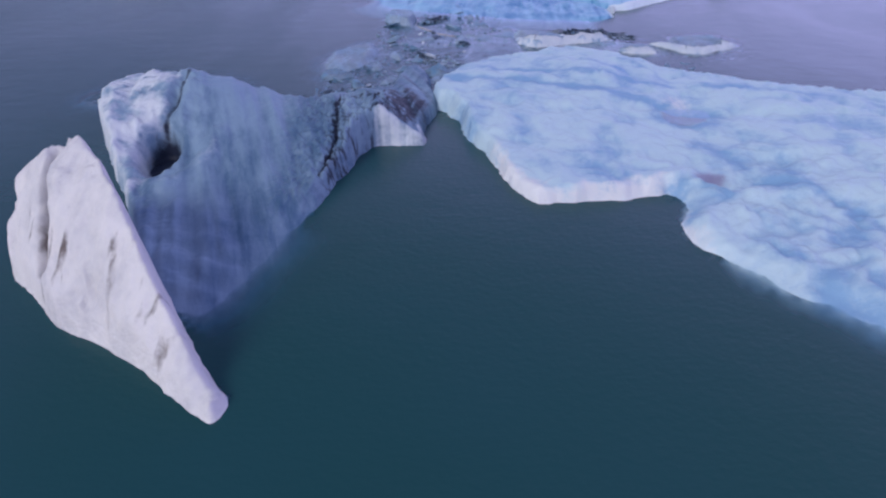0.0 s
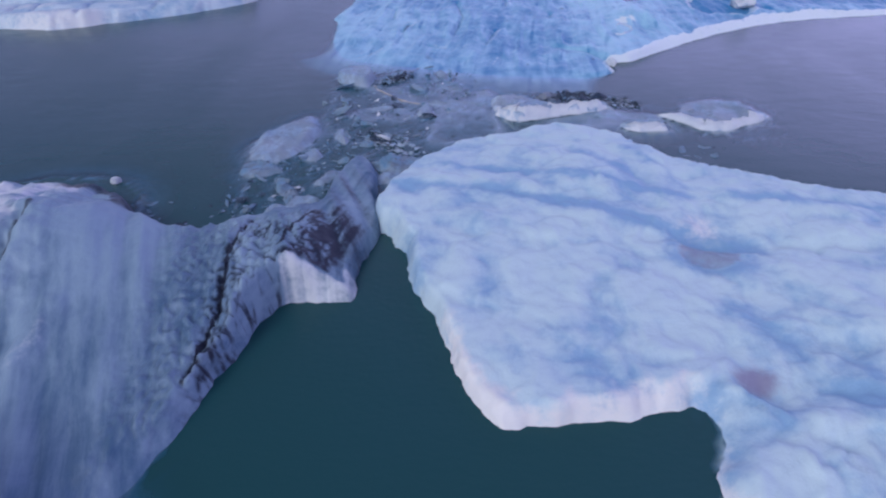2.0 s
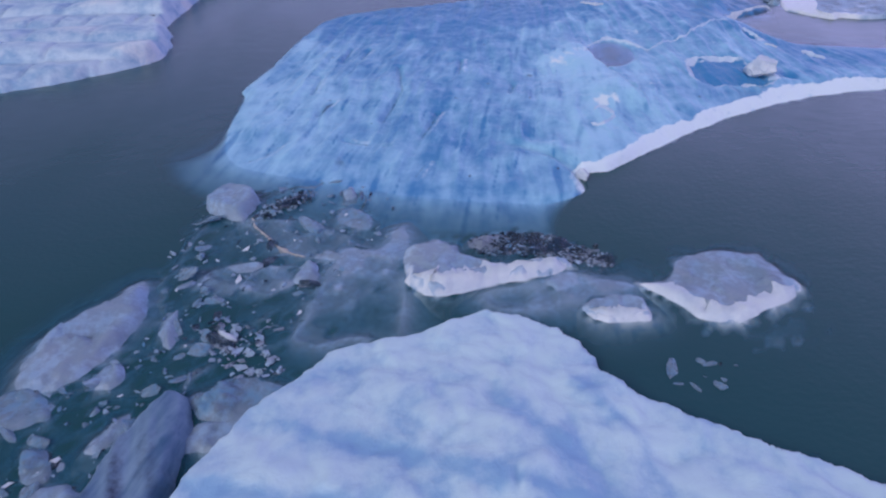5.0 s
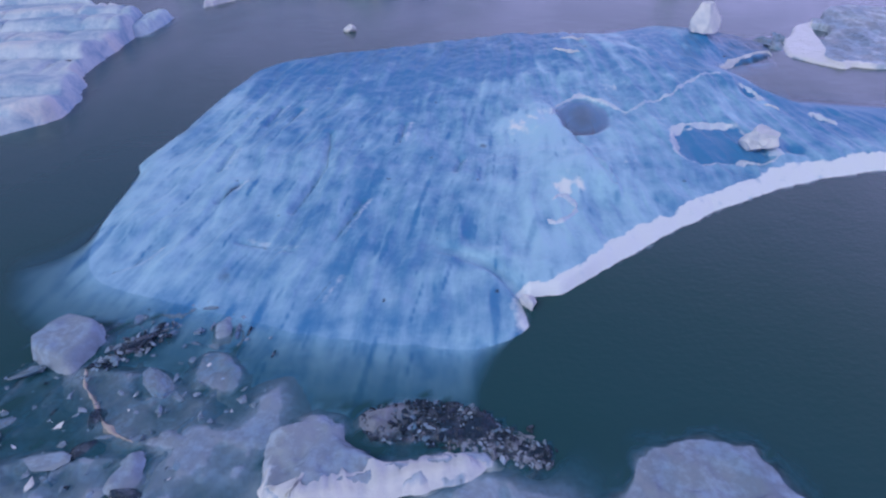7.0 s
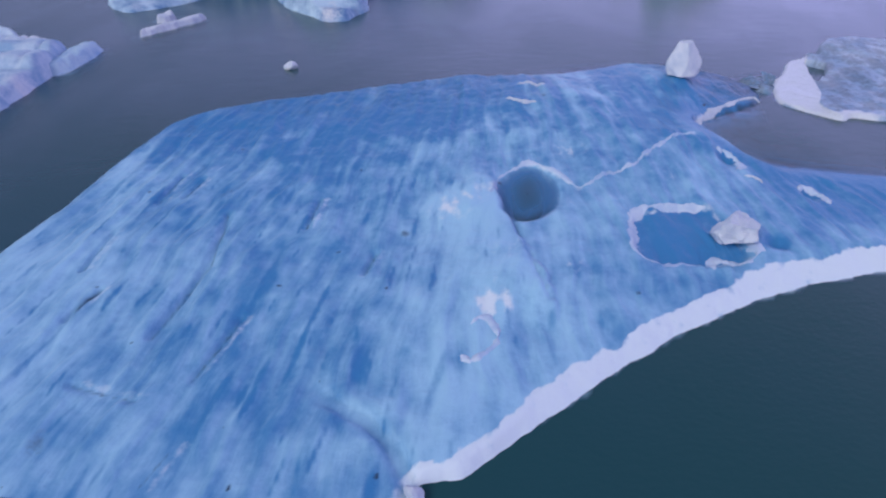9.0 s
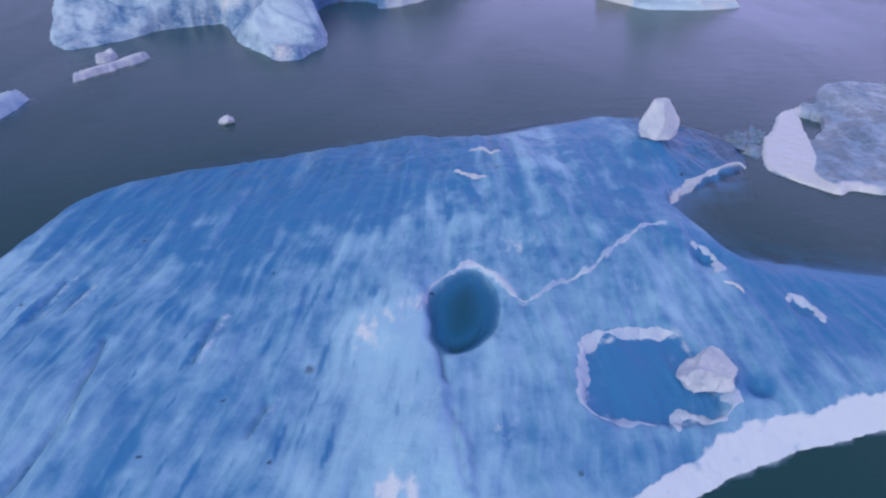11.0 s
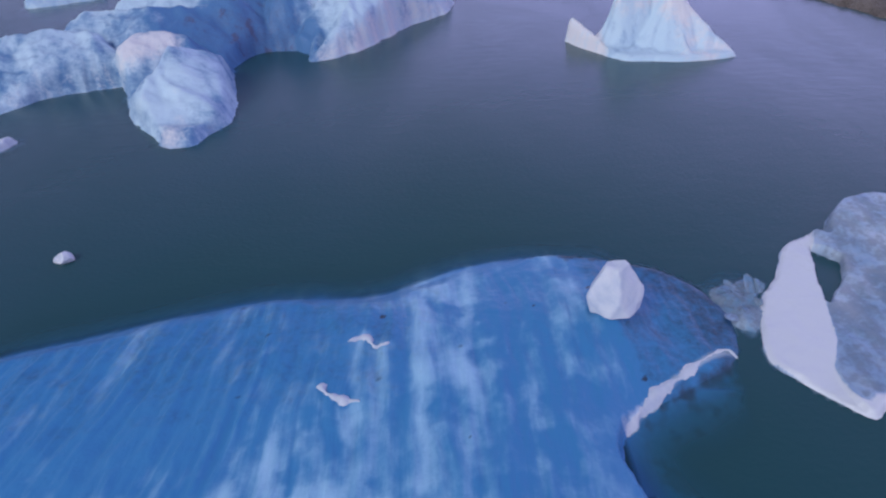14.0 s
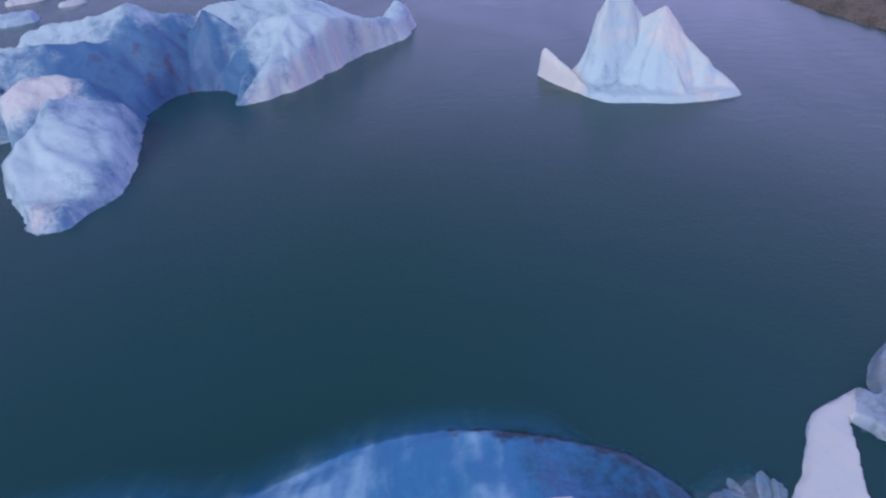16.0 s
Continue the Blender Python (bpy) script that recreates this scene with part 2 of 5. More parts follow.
def faceted(x, y, shape, size, seed, tilt=0.25, share=0.8):
    """Breaks a smooth shape into flat faces of about one size, each tipped a little its own way."""
    rnd = np.random.RandomState(seed)
    lo, hi = (x.min(), y.min()), (x.max(), y.max())
    n = int((hi[0] - lo[0]) * (hi[1] - lo[1]) / size**2)
    sx, sy = rnd.uniform(lo[0], hi[0], n), rnd.uniform(lo[1], hi[1], n)
    e = 0.4 * size
    sh = shape(sx, sy)
    gx = (shape(sx + e, sy) - shape(sx - e, sy)) / (2 * e) + rnd.normal(0, tilt, n)
    gy = (shape(sx, sy + e) - shape(sx, sy - e)) / (2 * e) + rnd.normal(0, tilt, n)
    wx, wy = x + 0.35 * size * fractal(x, y, size * 0.7, seed, 3), y + 0.35 * size * fractal(x, y, size * 0.7, seed + 7, 3)
    d1, d2 = np.full(x.shape, 1e9), np.full(x.shape, 1e9)
    h1, h2 = np.zeros(x.shape), np.zeros(x.shape)
    for k in range(n):
        d = np.hypot(wx - sx[k], wy - sy[k])
        h = sh[k] + gx[k] * (x - sx[k]) + gy[k] * (y - sy[k])
        first, second = d < d1, (d >= d1) & (d < d2)
        d2, h2 = np.where(first, d1, np.where(second, d, d2)), np.where(first, h1, np.where(second, h, h2))
        d1, h1 = np.where(first, d, d1), np.where(first, h, h1)
    w = 0.5 + 0.5 * smooth(0, 0.35 * size, d2 - d1)
    return share * (h1 * w + h2 * (1 - w)) + (1 - share) * shape(x, y)


def crested(x, y, crests, floor, warp=0.5, seed=1):
    """Ice that falls away on both sides of sharp crests: each a line of (x, y, height) and the slopes on its left and right."""
    wx, wy = x + warp * fractal(x, y, 3.0, seed, 4), y + warp * fractal(x, y, 3.0, seed + 9, 4)
    h = floor
    for line, port, starboard in crests:
        for (ax, ay, az), (bx, by, bz) in zip(line, line[1:]):
            dx, dy = bx - ax, by - ay
            u = np.clip(((wx - ax) * dx + (wy - ay) * dy) / (dx * dx + dy * dy + 1e-9), 0, 1)
            px, py = wx - ax - u * dx, wy - ay - u * dy
            gap = np.sqrt(px * px + py * py + 0.02)
            turn = (dx * py - dy * px) / (np.hypot(dx, dy) * gap + 1e-9)
            h = np.maximum(h, az + u * (bz - az) - (starboard + (port - starboard) * smooth(-0.5, 0.5, turn)) * (gap - 0.14))
    return h


def spot(x, y, cx, cy, r):
    return np.exp(-((x - cx) ** 2 + (y - cy) ** 2) / (r * r))


DEEP = -1.4
SUBMERGED = []
GRIDS = {}


def ice_body(name, points, top, mat, step, cliff=0.3, shelf=1.6, wobble=0.25, label="", category="iceberg", group="", masks=None, parent=None, sink=True, seed=1, kind=""):
    """A block of ice that floats in the lake: a plan outline, the height of its top over the water, a cliff and a shelf under water."""
    curve = rounded(points)
    edge = 5.5 if callable(shelf) else 2.2
    lo, hi = curve.min(0) - edge, curve.max(0) + edge
    gx, gy = np.arange(lo[0], hi[0], step), np.arange(lo[1], hi[1], step)
    x, y = np.meshgrid(gx, gy)
    wx = x + wobble * fractal(x, y, 1.7, seed + 40, 4)
    wy = y + wobble * fractal(x, y, 1.7, seed + 60, 4)
    wx = wx + 0.10 * min(1, wobble * 3.3) * fractal(x, y, 0.5, seed + 70, 3)
    wy = wy + 0.10 * min(1, wobble * 3.3) * fractal(x, y, 0.5, seed + 80, 3)
    d = away(wx, wy, curve)
    t = top(x, y, d)
    under = shelf(x, y) if callable(shelf) else shelf
    wall = cliff(x, y) if callable(cliff) else cliff
    h = np.where(d > 0, t * smooth(0, 1, np.clip(d / wall, 0, 1) ** 0.7), under * d)
    h = np.maximum(h, DEEP)
    keep = h > DEEP
    face = keep[:-1, :-1] | keep[1:, :-1] | keep[:-1, 1:] | keep[1:, 1:]
    used = np.zeros(h.shape, bool)
    for a in (slice(None, -1), slice(1, None)):
        for b in (slice(None, -1), slice(1, None)):
            used[a, b] |= face
    index = np.cumsum(used.ravel()).reshape(h.shape) - 1
    mid = (lo + hi) / 2
    verts = np.stack([x[used] - mid[0], y[used] - mid[1], h[used]], 1)
    quads = np.stack([index[:-1, :-1][face], index[:-1, 1:][face], index[1:, 1:][face], index[1:, :-1][face]], 1)
    me = bpy.data.meshes.new(name)
    me.vertices.add(len(verts))
    me.vertices.foreach_set("co", verts.astype(np.float32).ravel())
    me.loops.add(quads.size)
    me.loops.foreach_set("vertex_index", quads.astype(np.int32).ravel())
    me.polygons.add(len(quads))
    me.polygons.foreach_set("loop_start", np.arange(0, quads.size, 4, dtype=np.int32))
    me.polygons.foreach_set("use_smooth", np.ones(len(quads), bool))
    me.update(calc_edges=True)
    me.materials.append(mat)
    flow = masks(x, y, d, h).pop("flow", None) if masks else None
    u, v = flow if flow else (x - mid[0], y - mid[1])
    me.attributes.new("flow", 'FLOAT_VECTOR', 'POINT').data.foreach_set("vector", np.stack([u[used], v[used], h[used]], 1).astype(np.float32).ravel())
    looks = masks(x, y, d, h) if masks else {}
    # the foot under water is washed clean
    looks["dirt_shade"] = looks.get("dirt_shade", 0 * x) * smooth(-0.5, -0.05, d) + looks.pop("silt", 0)
    for key, value in looks.items():
        if key != "flow":
            me.attributes.new(key, 'FLOAT', 'POINT').data.foreach_set("value", (value + 0 * x)[used].astype(np.float32))
    ob = new(name, me)
    ob.location = (mid[0], mid[1], 0)
    if sink:
        dy, dx = np.gradient(h, step)
        SUBMERGED.append((gx[0], gy[0], step, np.maximum(h - 2 * smooth(-2.2, -5.0, d), DEEP), np.hypot(dx, dy)))
    GRIDS[ob.name] = (gx[0], gy[0], step, h)
    return tagged(ob, label, category, group, kind)


def height_on(ob, x, y):
    """How high the top of a block of ice is at a place."""
    x0, y0, step, h = GRIDS[ob.name]
    i = np.clip((np.asarray(x) - x0) / step, 0, h.shape[1] - 1.01)
    j = np.clip((np.asarray(y) - y0) / step, 0, h.shape[0] - 1.01)
    a, b = i.astype(int), j.astype(int)
    u, v = i - a, j - b
    return (h[b, a] * (1 - u) + h[b, a + 1] * u) * (1 - v) + (h[b + 1, a] * (1 - u) + h[b + 1, a + 1] * u) * v


def snow_ridge(name, parent, points, width, height, mat, seed=0, label=""):
    """A crusted ridge of snow along a line on a block of ice, as a part of it."""
    line = rounded(points, 36, False)
    gap = np.gradient(line, axis=0)
    side = np.stack([-gap[:, 1], gap[:, 0]], 1) / (np.hypot(*gap.T)[:, None] + 1e-9)
    s = np.r_[0, np.cumsum(np.hypot(*np.diff(line, axis=0).T))]
    ends = np.minimum(1, np.minimum(np.arange(len(line)), np.arange(len(line))[::-1]) / 14 + 0.15)
    w = width * ends * np.clip(0.95 + 2.0 * fractal(s, 0 * s + seed, 0.7, seed, 4), 0.1, 2.4)
    shift = width * 1.2 * fractal(s, 0 * s + seed + 50, 1.4, seed + 9, 4)
    bm = bmesh.new()
    rows = []
    for k, (u, z) in enumerate(((-1, -0.06), (-0.6, 0.6), (-0.1, 1), (0.45, 0.75), (1, -0.06))):
        p = line + side * (shift + u * w)[:, None]
        lift = height * z * (1 + 0.8 * fractal(s * 1.7, 0 * s + k, 1.0, seed + k, 3)) * ends
        zz = height_on(parent, p[:, 0], p[:, 1]) + lift
        rows.append([bm.verts.new((a - parent.location.x, b - parent.location.y, c)) for (a, b), c in zip(p, zz)])
    for a, b in zip(rows, rows[1:]):
        for k in range(len(line) - 1):
            bm.faces.new((a[k], a[k + 1], b[k + 1], b[k]))
    for f in bm.faces:
        f.smooth = True
    bmesh.ops.recalc_face_normals(bm, faces=bm.faces)
    return part(name, bm, mat, parent, label)


def part(name, bm, mat, parent, label=""):
    """Links a mesh under a thing."""
    me = bpy.data.meshes.new(name)
    bm.to_mesh(me)
    bm.free()
    me.materials.append(mat)
    ob = new(name, me)
    ob.parent = parent
    return tagged(ob, label)


def chunk_mesh(name, seed, mat, cuts=9, detail=3, rough=0.08, taper=0.0):
    """A broken lump of ice about two metres across: planes cut off a ball, then chipped."""
    rng = random.Random(seed)
    bm = bmesh.new()
    bmesh.ops.create_icosphere(bm, subdivisions=detail, radius=1.0)
    for _ in range(cuts):
        n = Vector((rng.gauss(0, 1), rng.gauss(0, 1), rng.gauss(0, 1))).normalized()
        c = rng.uniform(0.45, 0.8)
        for v in bm.verts:
            over = v.co.dot(n) - c
            if over > 0:
                v.co -= over * n
    for v in bm.verts:
        v.co += v.co.normalized() * rough * noise.noise(v.co * 2.2 + Vector((seed * 3.1, 0, 0)))
        v.co += v.co.normalized() * rough * 0.4 * noise.noise(v.co * 6.0 + Vector((seed * 1.7, 4, 0)))
    for v in bm.verts:
        k = 1 + taper * (0.35 - 0.65 * v.co.z)
        v.co.x, v.co.y = v.co.x * k, v.co.y * k
    me = bpy.data.meshes.new(name)
    bm.to_mesh(me)
    bm.free()
    me.materials.append(mat)
    return me


def chunk(name, me, x, y, z, size, turn=0.0, tilt=(0.0, 0.0), label="", category="ice chunk", group=""):
    ob = new(name, me)
    ob.matrix_world = pose(x, y, z, tilt[0], tilt[1], turn) @ Matrix.Diagonal((*size, 1))
    return tagged(ob, label, category, group)


# ---- the bergs ----
# silt-banded berg with a tower
def dirty_top(x, y, d):
    h = draped(x, y, [(-10.2, 28.4, 3.1), (-13.2, 27.0, 2.2), (-12.7, 24.4, 1.5), (-11.0, 24.2, 0.7), (-8.2, 29.2, 2.1), (-6.6, 28.2, 1.6), (-5.1, 28.0, 1.55), (-9.2, 32.0, 0.7), (-10.8, 33.0, 0.7), (-1.95, 26.8, 1.85), (-1.5, 28.5, 1.7), (-0.15, 26.6, 0.4), (0.1, 28.2, 0.5), (-0.6, 30.6, 1.1), (0.8, 31.0, 0.5),
                      (1.4, 36.5, 0.35), (-6.7, 24.0, 1.16), (-4.2, 23.5, 0.8), (-6.0, 18.5, 0.3), (-8.5, 19.5, 0.45), (-9.5, 23.0, 0.7), (-11.4, 32.0, 1.5), (-4.0, 30.0, 0.9), (-2.6, 26.8, 1.6)])
    rib = x * 0.93 + y * 0.25
    knobs = smooth(-6.5, -4.5, x) * smooth(-0.8, -2.2, x) * smooth(31, 29, y)
    h = h + 0.07 * np.sin(5.5 * (y + 0.35 * x) + 2.0 * fractal(x, y, 1.5, 9, 3)) * smooth(21, 17.5, y)
    h = h + 0.24 * fractal(rib, y * 0.08, 1.0, 3, 3) + (0.04 + 0.22 * smooth(-8.5, -10.5, x)) * fractal(x, y, 0.9, 5, 4) + 0.40 * knobs * np.abs(lattice(x * 4.2, y * 2.8, 19)) + (0.03 + 0.09 * knobs) * fractal(x, y, 0.45, 17, 3)
    h = h - 0.18 * np.exp(-(away(x, y, np.array([(-4.1, 22.6), (-3.6, 25.0), (-3.7, 27.2), (-3.5, 29.8)]), False) / 0.10) ** 2)
    h = h + 0.22 * np.exp(-(away(x, y, np.array([(-9.9, 22.3), (-9.2, 23.0), (-8.5, 23.9), (-8.4, 25.2)]), False) / 0.4) ** 2)
    h = h - 2.6 * np.exp(-(((x + 10.75) / 0.7) ** 2 + ((y - 24.6) / 1.1) ** 2) ** 2) - 0.35 * np.exp(-(away(x, y, np.array([(-10.4, 28.6), (-10.5, 27.0), (-10.8, 25.4)]), False) / 0.3) ** 2)
    return np.maximum(h, 0.08)


def dirty_masks(x, y, d, h):
    cx, cy = x + 0.12 * fractal(x, y, 0.5, 29, 3), y
    cracks = np.minimum(away(cx, cy, np.array([(-4.1, 22.6), (-3.6, 25.0), (-3.7, 27.2), (-3.5, 29.8)]), False), away(cx, cy, np.array([(-2.05, 27.5), (-2.0, 28.2), (-1.4, 30.2)]), False))
    band = smooth(-4.6, -3.6, x) * smooth(0.4, -1.6, x) * smooth(31, 29, y)
    grey = smooth(-1.9, -1.0, x)
    front = smooth(0.55, 0.3, d) * smooth(27.6, 27.2, y) * smooth(-2.15, -2.0, x)
    tail = 1 - front
    blotch = 0.5 * fractal(x, y, 1.1, 27, 3)
    # The last term puts the shade of the tower's hole into the colour.
    dirt_shade = 0.95 * np.exp(-(cracks / 0.05) ** 2) + (0.16 + 1.1 * blotch + 2.5 * np.clip(0.24 - np.abs(lattice(x * 4.2, y * 2.8, 19)), 0, 1)) * band * tail + 0.36 * grey * tail * (1 + 1.2 * fractal(x * 0.9 + 0.3 * y, y * 0.15, 0.5, 32, 3)) + 0.5 * smooth(0.0, 0.4, fractal((x - 0.3 * y) * 1.6, y * 0.22, 0.6, 34, 3)) * spot(x, y, -0.9, 29.0, 1.6) * tail + 1.3 * np.exp(-(((x + 10.75) / 0.68) ** 2 + ((y - 24.8) / 1.05) ** 2) ** 3) 
    dirt_shade = dirt_shade + 0.75 * np.exp(-(away(x, y, np.array([(-10.3, 29.0), (-10.4, 27.2), (-10.8, 26.0)]), False) / 0.14) ** 2) + 0.75 * smooth(1.1, 0.5, d + 0.4 * fractal(x, y, 1.0, 26, 3)) * smooth(29.5, 31.0, y) * smooth(-6.8, -7.8, x) * smooth(-12.5, -11.5, x)
    snow = (0.62 + 0.8 * fractal(x, y, 1.0, 33, 4)) * smooth(-10.2, -11.4, x) * smooth(20, 23, y) + (0.58 + 0.35 * fractal(x * 2.5, y * 0.5, 0.8, 30, 3)) * front + 0.25 * np.exp(-(away(x, y, np.array([(-9.9, 22.3), (-9.2, 23.0), (-8.5, 23.9), (-8.4, 25.2)]), False) / 0.35) ** 2)
    return {"dirt_shade": dirt_shade, "snow": snow, "pale": 0.08 * smooth(-6.5, -9, x) - 0.06 * smooth(-4.8, -3.8, x) + 0.12 * fractal(x * 0.93 + y * 0.25, y * 0.08, 1.1, 3, 2) + 0.05 * smooth(25, 28, y) + 0.08 * band, "flow": (x * 0.96 + (y - 30) * (0.27 - 0.57 * smooth(29.5, 31.5, y) * smooth(-3.5, -1.5, x)), y)}


ice_body("iceberg", [(1.0, 30.6), (0.3, 28.0), (0.0, 26.3), (-2.1, 26.4), (-3.1, 24.3), (-3.9, 22.1), (-4.8, 19.8), (-5.8, 17.6), (-7.0, 15.6), (-9.0, 17.2), (-11.2, 21.5), (-12.8, 24.6),
                     (-14.4, 28.0), (-14.4, 31.3), (-12.8, 33.2), (-10.8, 33.8), (-9.2, 32.6), (-7.6, 30.3), (-5.5, 29.6), (-3.6, 30.6), (-1.7, 31.4), (-1.25, 33.5), (-0.75, 35.2), (-0.1, 36.0), (0.4, 35.6), (0.7, 34.3), (0.75, 32.5)],
         dirty_top, ICE_DIRTY, 0.07, lambda x, y: 0.3 + 1.5 * smooth(22.8, 19.5, y) * smooth(-9, -7, x), lambda x, y: 2.2 - 1.75 * smooth(22.5, 19.0, y) * smooth(-9.5, -7.5, x), 0.2,
         "silt-banded grey-blue iceberg with a holed tower and dark cracks", masks=dirty_masks, seed=2)


# upright white fin beside it
def fin_top(x, y, d):
    h = faceted(x, y, lambda x, y: draped(x, y, [(-5.7, 12.2, 0.5), (-6.6, 13.5, 1.8), (-7.7, 15.0, 3.1), (-8.8, 16.4, 3.8), (-10.4, 18.2, 4.5), (-11.9, 18.8, 3.6), (-12.9, 18.3, 1.6), (-12.0, 16.8, 0.9), (-9.4, 14.8, 0.7), (-7.2, 13.0, 0.5), (-11.2, 17.4, 3.4)]), 0.9, 12, 0.22, 0.6)
    h = h - 1.1 * np.exp(-(away(x, y, np.array([(-11.1, 18.9), (-11.3, 17.3), (-11.45, 16.6)]), False) / 0.26) ** 2)
    along, across = 0.78 * y - 0.63 * x, 0.63 * y + 0.78 * x
    return np.maximum(h + 0.12 * fractal(x, y, 0.9, 11, 5) + 0.20 * ridged(along, across * 0.35, 0.8, 12) - 0.14, 0.1)


def fin_masks(x, y, d, h):
    cleft = away(x, y, np.array([(-11.1, 18.9), (-11.3, 17.0), (-11.5, 16.2)]), False)
    streak = away(x, y, np.array([(-8.6, 15.4), (-8.9, 14.6)]), False)
    along, across = 0.78 * y - 0.63 * x, 0.63 * y + 0.78 * x
    return {"dirt_shade": 0.8 * np.exp(-(cleft / 0.20) ** 2) + 0.35 * np.exp(-(streak / 0.25) ** 2) + 0.85 * fractal(along, across * 0.4, 0.45, 15, 4) * (0.4 + 0.9 * smooth(0.0, 0.35, fractal(x, y, 1.6, 18, 2))) + 0.02, "snow": 0.35 + 0.6 * fractal(x, y, 2.0, 16, 3), "flow": (along, across)}


ice_body("ice_fin", [(-5.4, 12.2), (-5.6, 11.6), (-6.2, 11.9), (-7.7, 13.2), (-9.4, 14.5), (-11.0, 15.3), (-12.0, 16.4), (-13.5, 17.8), (-13.7, 19.2), (-12.2, 19.9), (-10.2, 19.0), (-8.4, 16.8), (-7.2, 14.9), (-6.1, 13.2)],
         fin_top, ICE_FIN, 0.06, 0.35, 2.0, 0.12, "upright white ice fin with dirty streaked clefts", "ice fin", masks=fin_masks, seed=4)


# broad pale berg
def puffs(x, y):
    """Soft melted lumps with creases between them, 0 in a crease."""
    wx, wy = x + 0.8 * fractal(x, y, 2.0, 91, 3), y + 0.8 * fractal(x, y, 2.0, 92, 3)
    return np.minimum(np.abs(lattice(wx / 2.3, wy / 1.9, 93)) * 1.8, 0.55) + 0.5 * np.minimum(np.abs(lattice(wx / 1.0, wy / 0.9, 94)) * 1.8, 0.5)


def pale_top(x, y, d):
    h = draped(x, y, [(1.2, 30.5, 1.1), (3.6, 23.0, 0.6), (6.0, 22.0, 0.6), (8.6, 22.4, 0.5), (4.6, 36.4, 0.4), (9.8, 37.6, 0.5), (9.5, 34.5, 1.0), (9.5, 32.0, 1.2), (11.2, 27.8, 0.7), (13.4, 28.7, 0.4), (12.0, 22.4, 0.35), (10.6, 18.6, 0.5), (13.0, 15.2, 0.45), (15.2, 33.6, 0.4), (16.0, 30.5, 0.8),
                      (20.0, 31.0, 0.4), (26.0, 22.0, 1.0), (20.0, 16.0, 0.9), (6.5, 28.0, 1.0), (16.0, 24.0, 0.9)])
    near = smooth(26, 20, y) * smooth(7, 11, x)
    h = h + (0.20 + 0.15 * near) * (puffs(x, y) - 0.25)
    h = h + 0.24 * fractal(x, y, 2.4, 21, 6, 0.5) + 0.30 * near * fractal(x, y, 1.5, 23, 4)
    for groove, deep, wide in (([(10.5, 28.3), (13, 28.0), (17, 27.3), (24, 26.6)], 0.22, 0.35), ([(1.6, 32.0), (5, 31.6), (9, 30.6), (14, 29.6)], 0.05, 0.3),
                               ([(1.8, 29.0), (5, 28.6), (9, 27.0), (13, 25.0), (20, 23.5)], 0.06, 0.3), ([(10.8, 35.5), (11.6, 32.5), (11.4, 30.0)], 0.12, 0.4)):
        h = h - deep * np.exp(-((away(x, y, np.array(groove, float), False) + 0.15 * fractal(x, y, 0.9, 25, 3)) / wide) ** 2)
    h = h - 0.14 * np.exp(-(((x - 12.3) / 1.25) ** 2 + ((y - 27.3) / 0.9) ** 2) ** 2) - 0.3 * spot(x, y, 11.5, 21.4, 0.7)
    return np.maximum(h, 0.12)


def pale_masks(x, y, d, h):
    rim = smooth(1.1, 0.1, d + 0.5 * fractal(x, y, 1.0, 24, 3)) * (0.25 + 0.75 * smooth(26, 23, y) * smooth(10.5, 8.5, x))
    bent = 0.35 * fractal(x, y, 1.6, 97, 3)
    bands = 0
    for band, wide, much in (([(1.8, 34.4), (3.5, 34.1), (5.6, 33.3), (8.4, 32.2), (11.6, 31.2), (14.6, 30.5), (20, 29.6)], 0.25, 0.15), ([(1.4, 32.4), (3.1, 32.0), (5.1, 31.5), (7.1, 30.7), (9.1, 29.7), (14, 27.6)], 0.38, 0.17), ([(11.6, 35.0), (13.0, 33.0), (13.0, 31.8), (14.7, 30.8)], 0.25, 0.12),
                             ([(6.9, 34.6), (6.4, 33.5), (5.5, 31.4), (4.6, 29.0), (4.4, 26.0)], 0.55, 0.05), ([(11.4, 33.8), (11.0, 32.5), (10.1, 29.9), (8.6, 26.6), (7.2, 24.0)], 0.6, 0.06), ([(9.6, 34.2), (10.8, 33.0)], 0.4, 0.16), ([(12.0, 24.6), (13.4, 21.6), (15.2, 19.2)], 0.5, 0.12)):
        bands = bands + much * np.exp(-((away(x, y, np.array(band, float), False) + bent) / wide) ** 2)
    # The pool's lilac sky reflection is painted into its bed.
    return {"snow": 0.75 * rim + 0.6 * spot(x, y, 12.6, 28.9, 0.9), "dirt_shade": 1.0 * spot(x, 1.3 * y, 11.3, 1.3 * 21.9, 0.75) + 0.68 * smooth(0.85, 1.0, 1.0 / (0.85 + 0.4 * np.hypot((x - 12.3) / 1.5, (y - 27.3) / 1.0) ** 2)) + 0.5 * smooth(0.60, 0.68, lattice(x * 1.1, y * 1.1, 95)),
            # Creases bluer, lump tops paler: some of their shade is in the colour.
            "pale": 0.04 - bands + (0.06 + 0.10 * smooth(28, 24, y)) * fractal(x, y, 2.2, 28, 5) + (0.12 + 0.06 * smooth(24, 19, y)) * (puffs(x, y) - 0.35) - 0.14 * np.exp(-((np.hypot((x - 12.3) / 1.4, (y - 27.3) / 1.0) - 1.0) / 0.3) ** 2)}


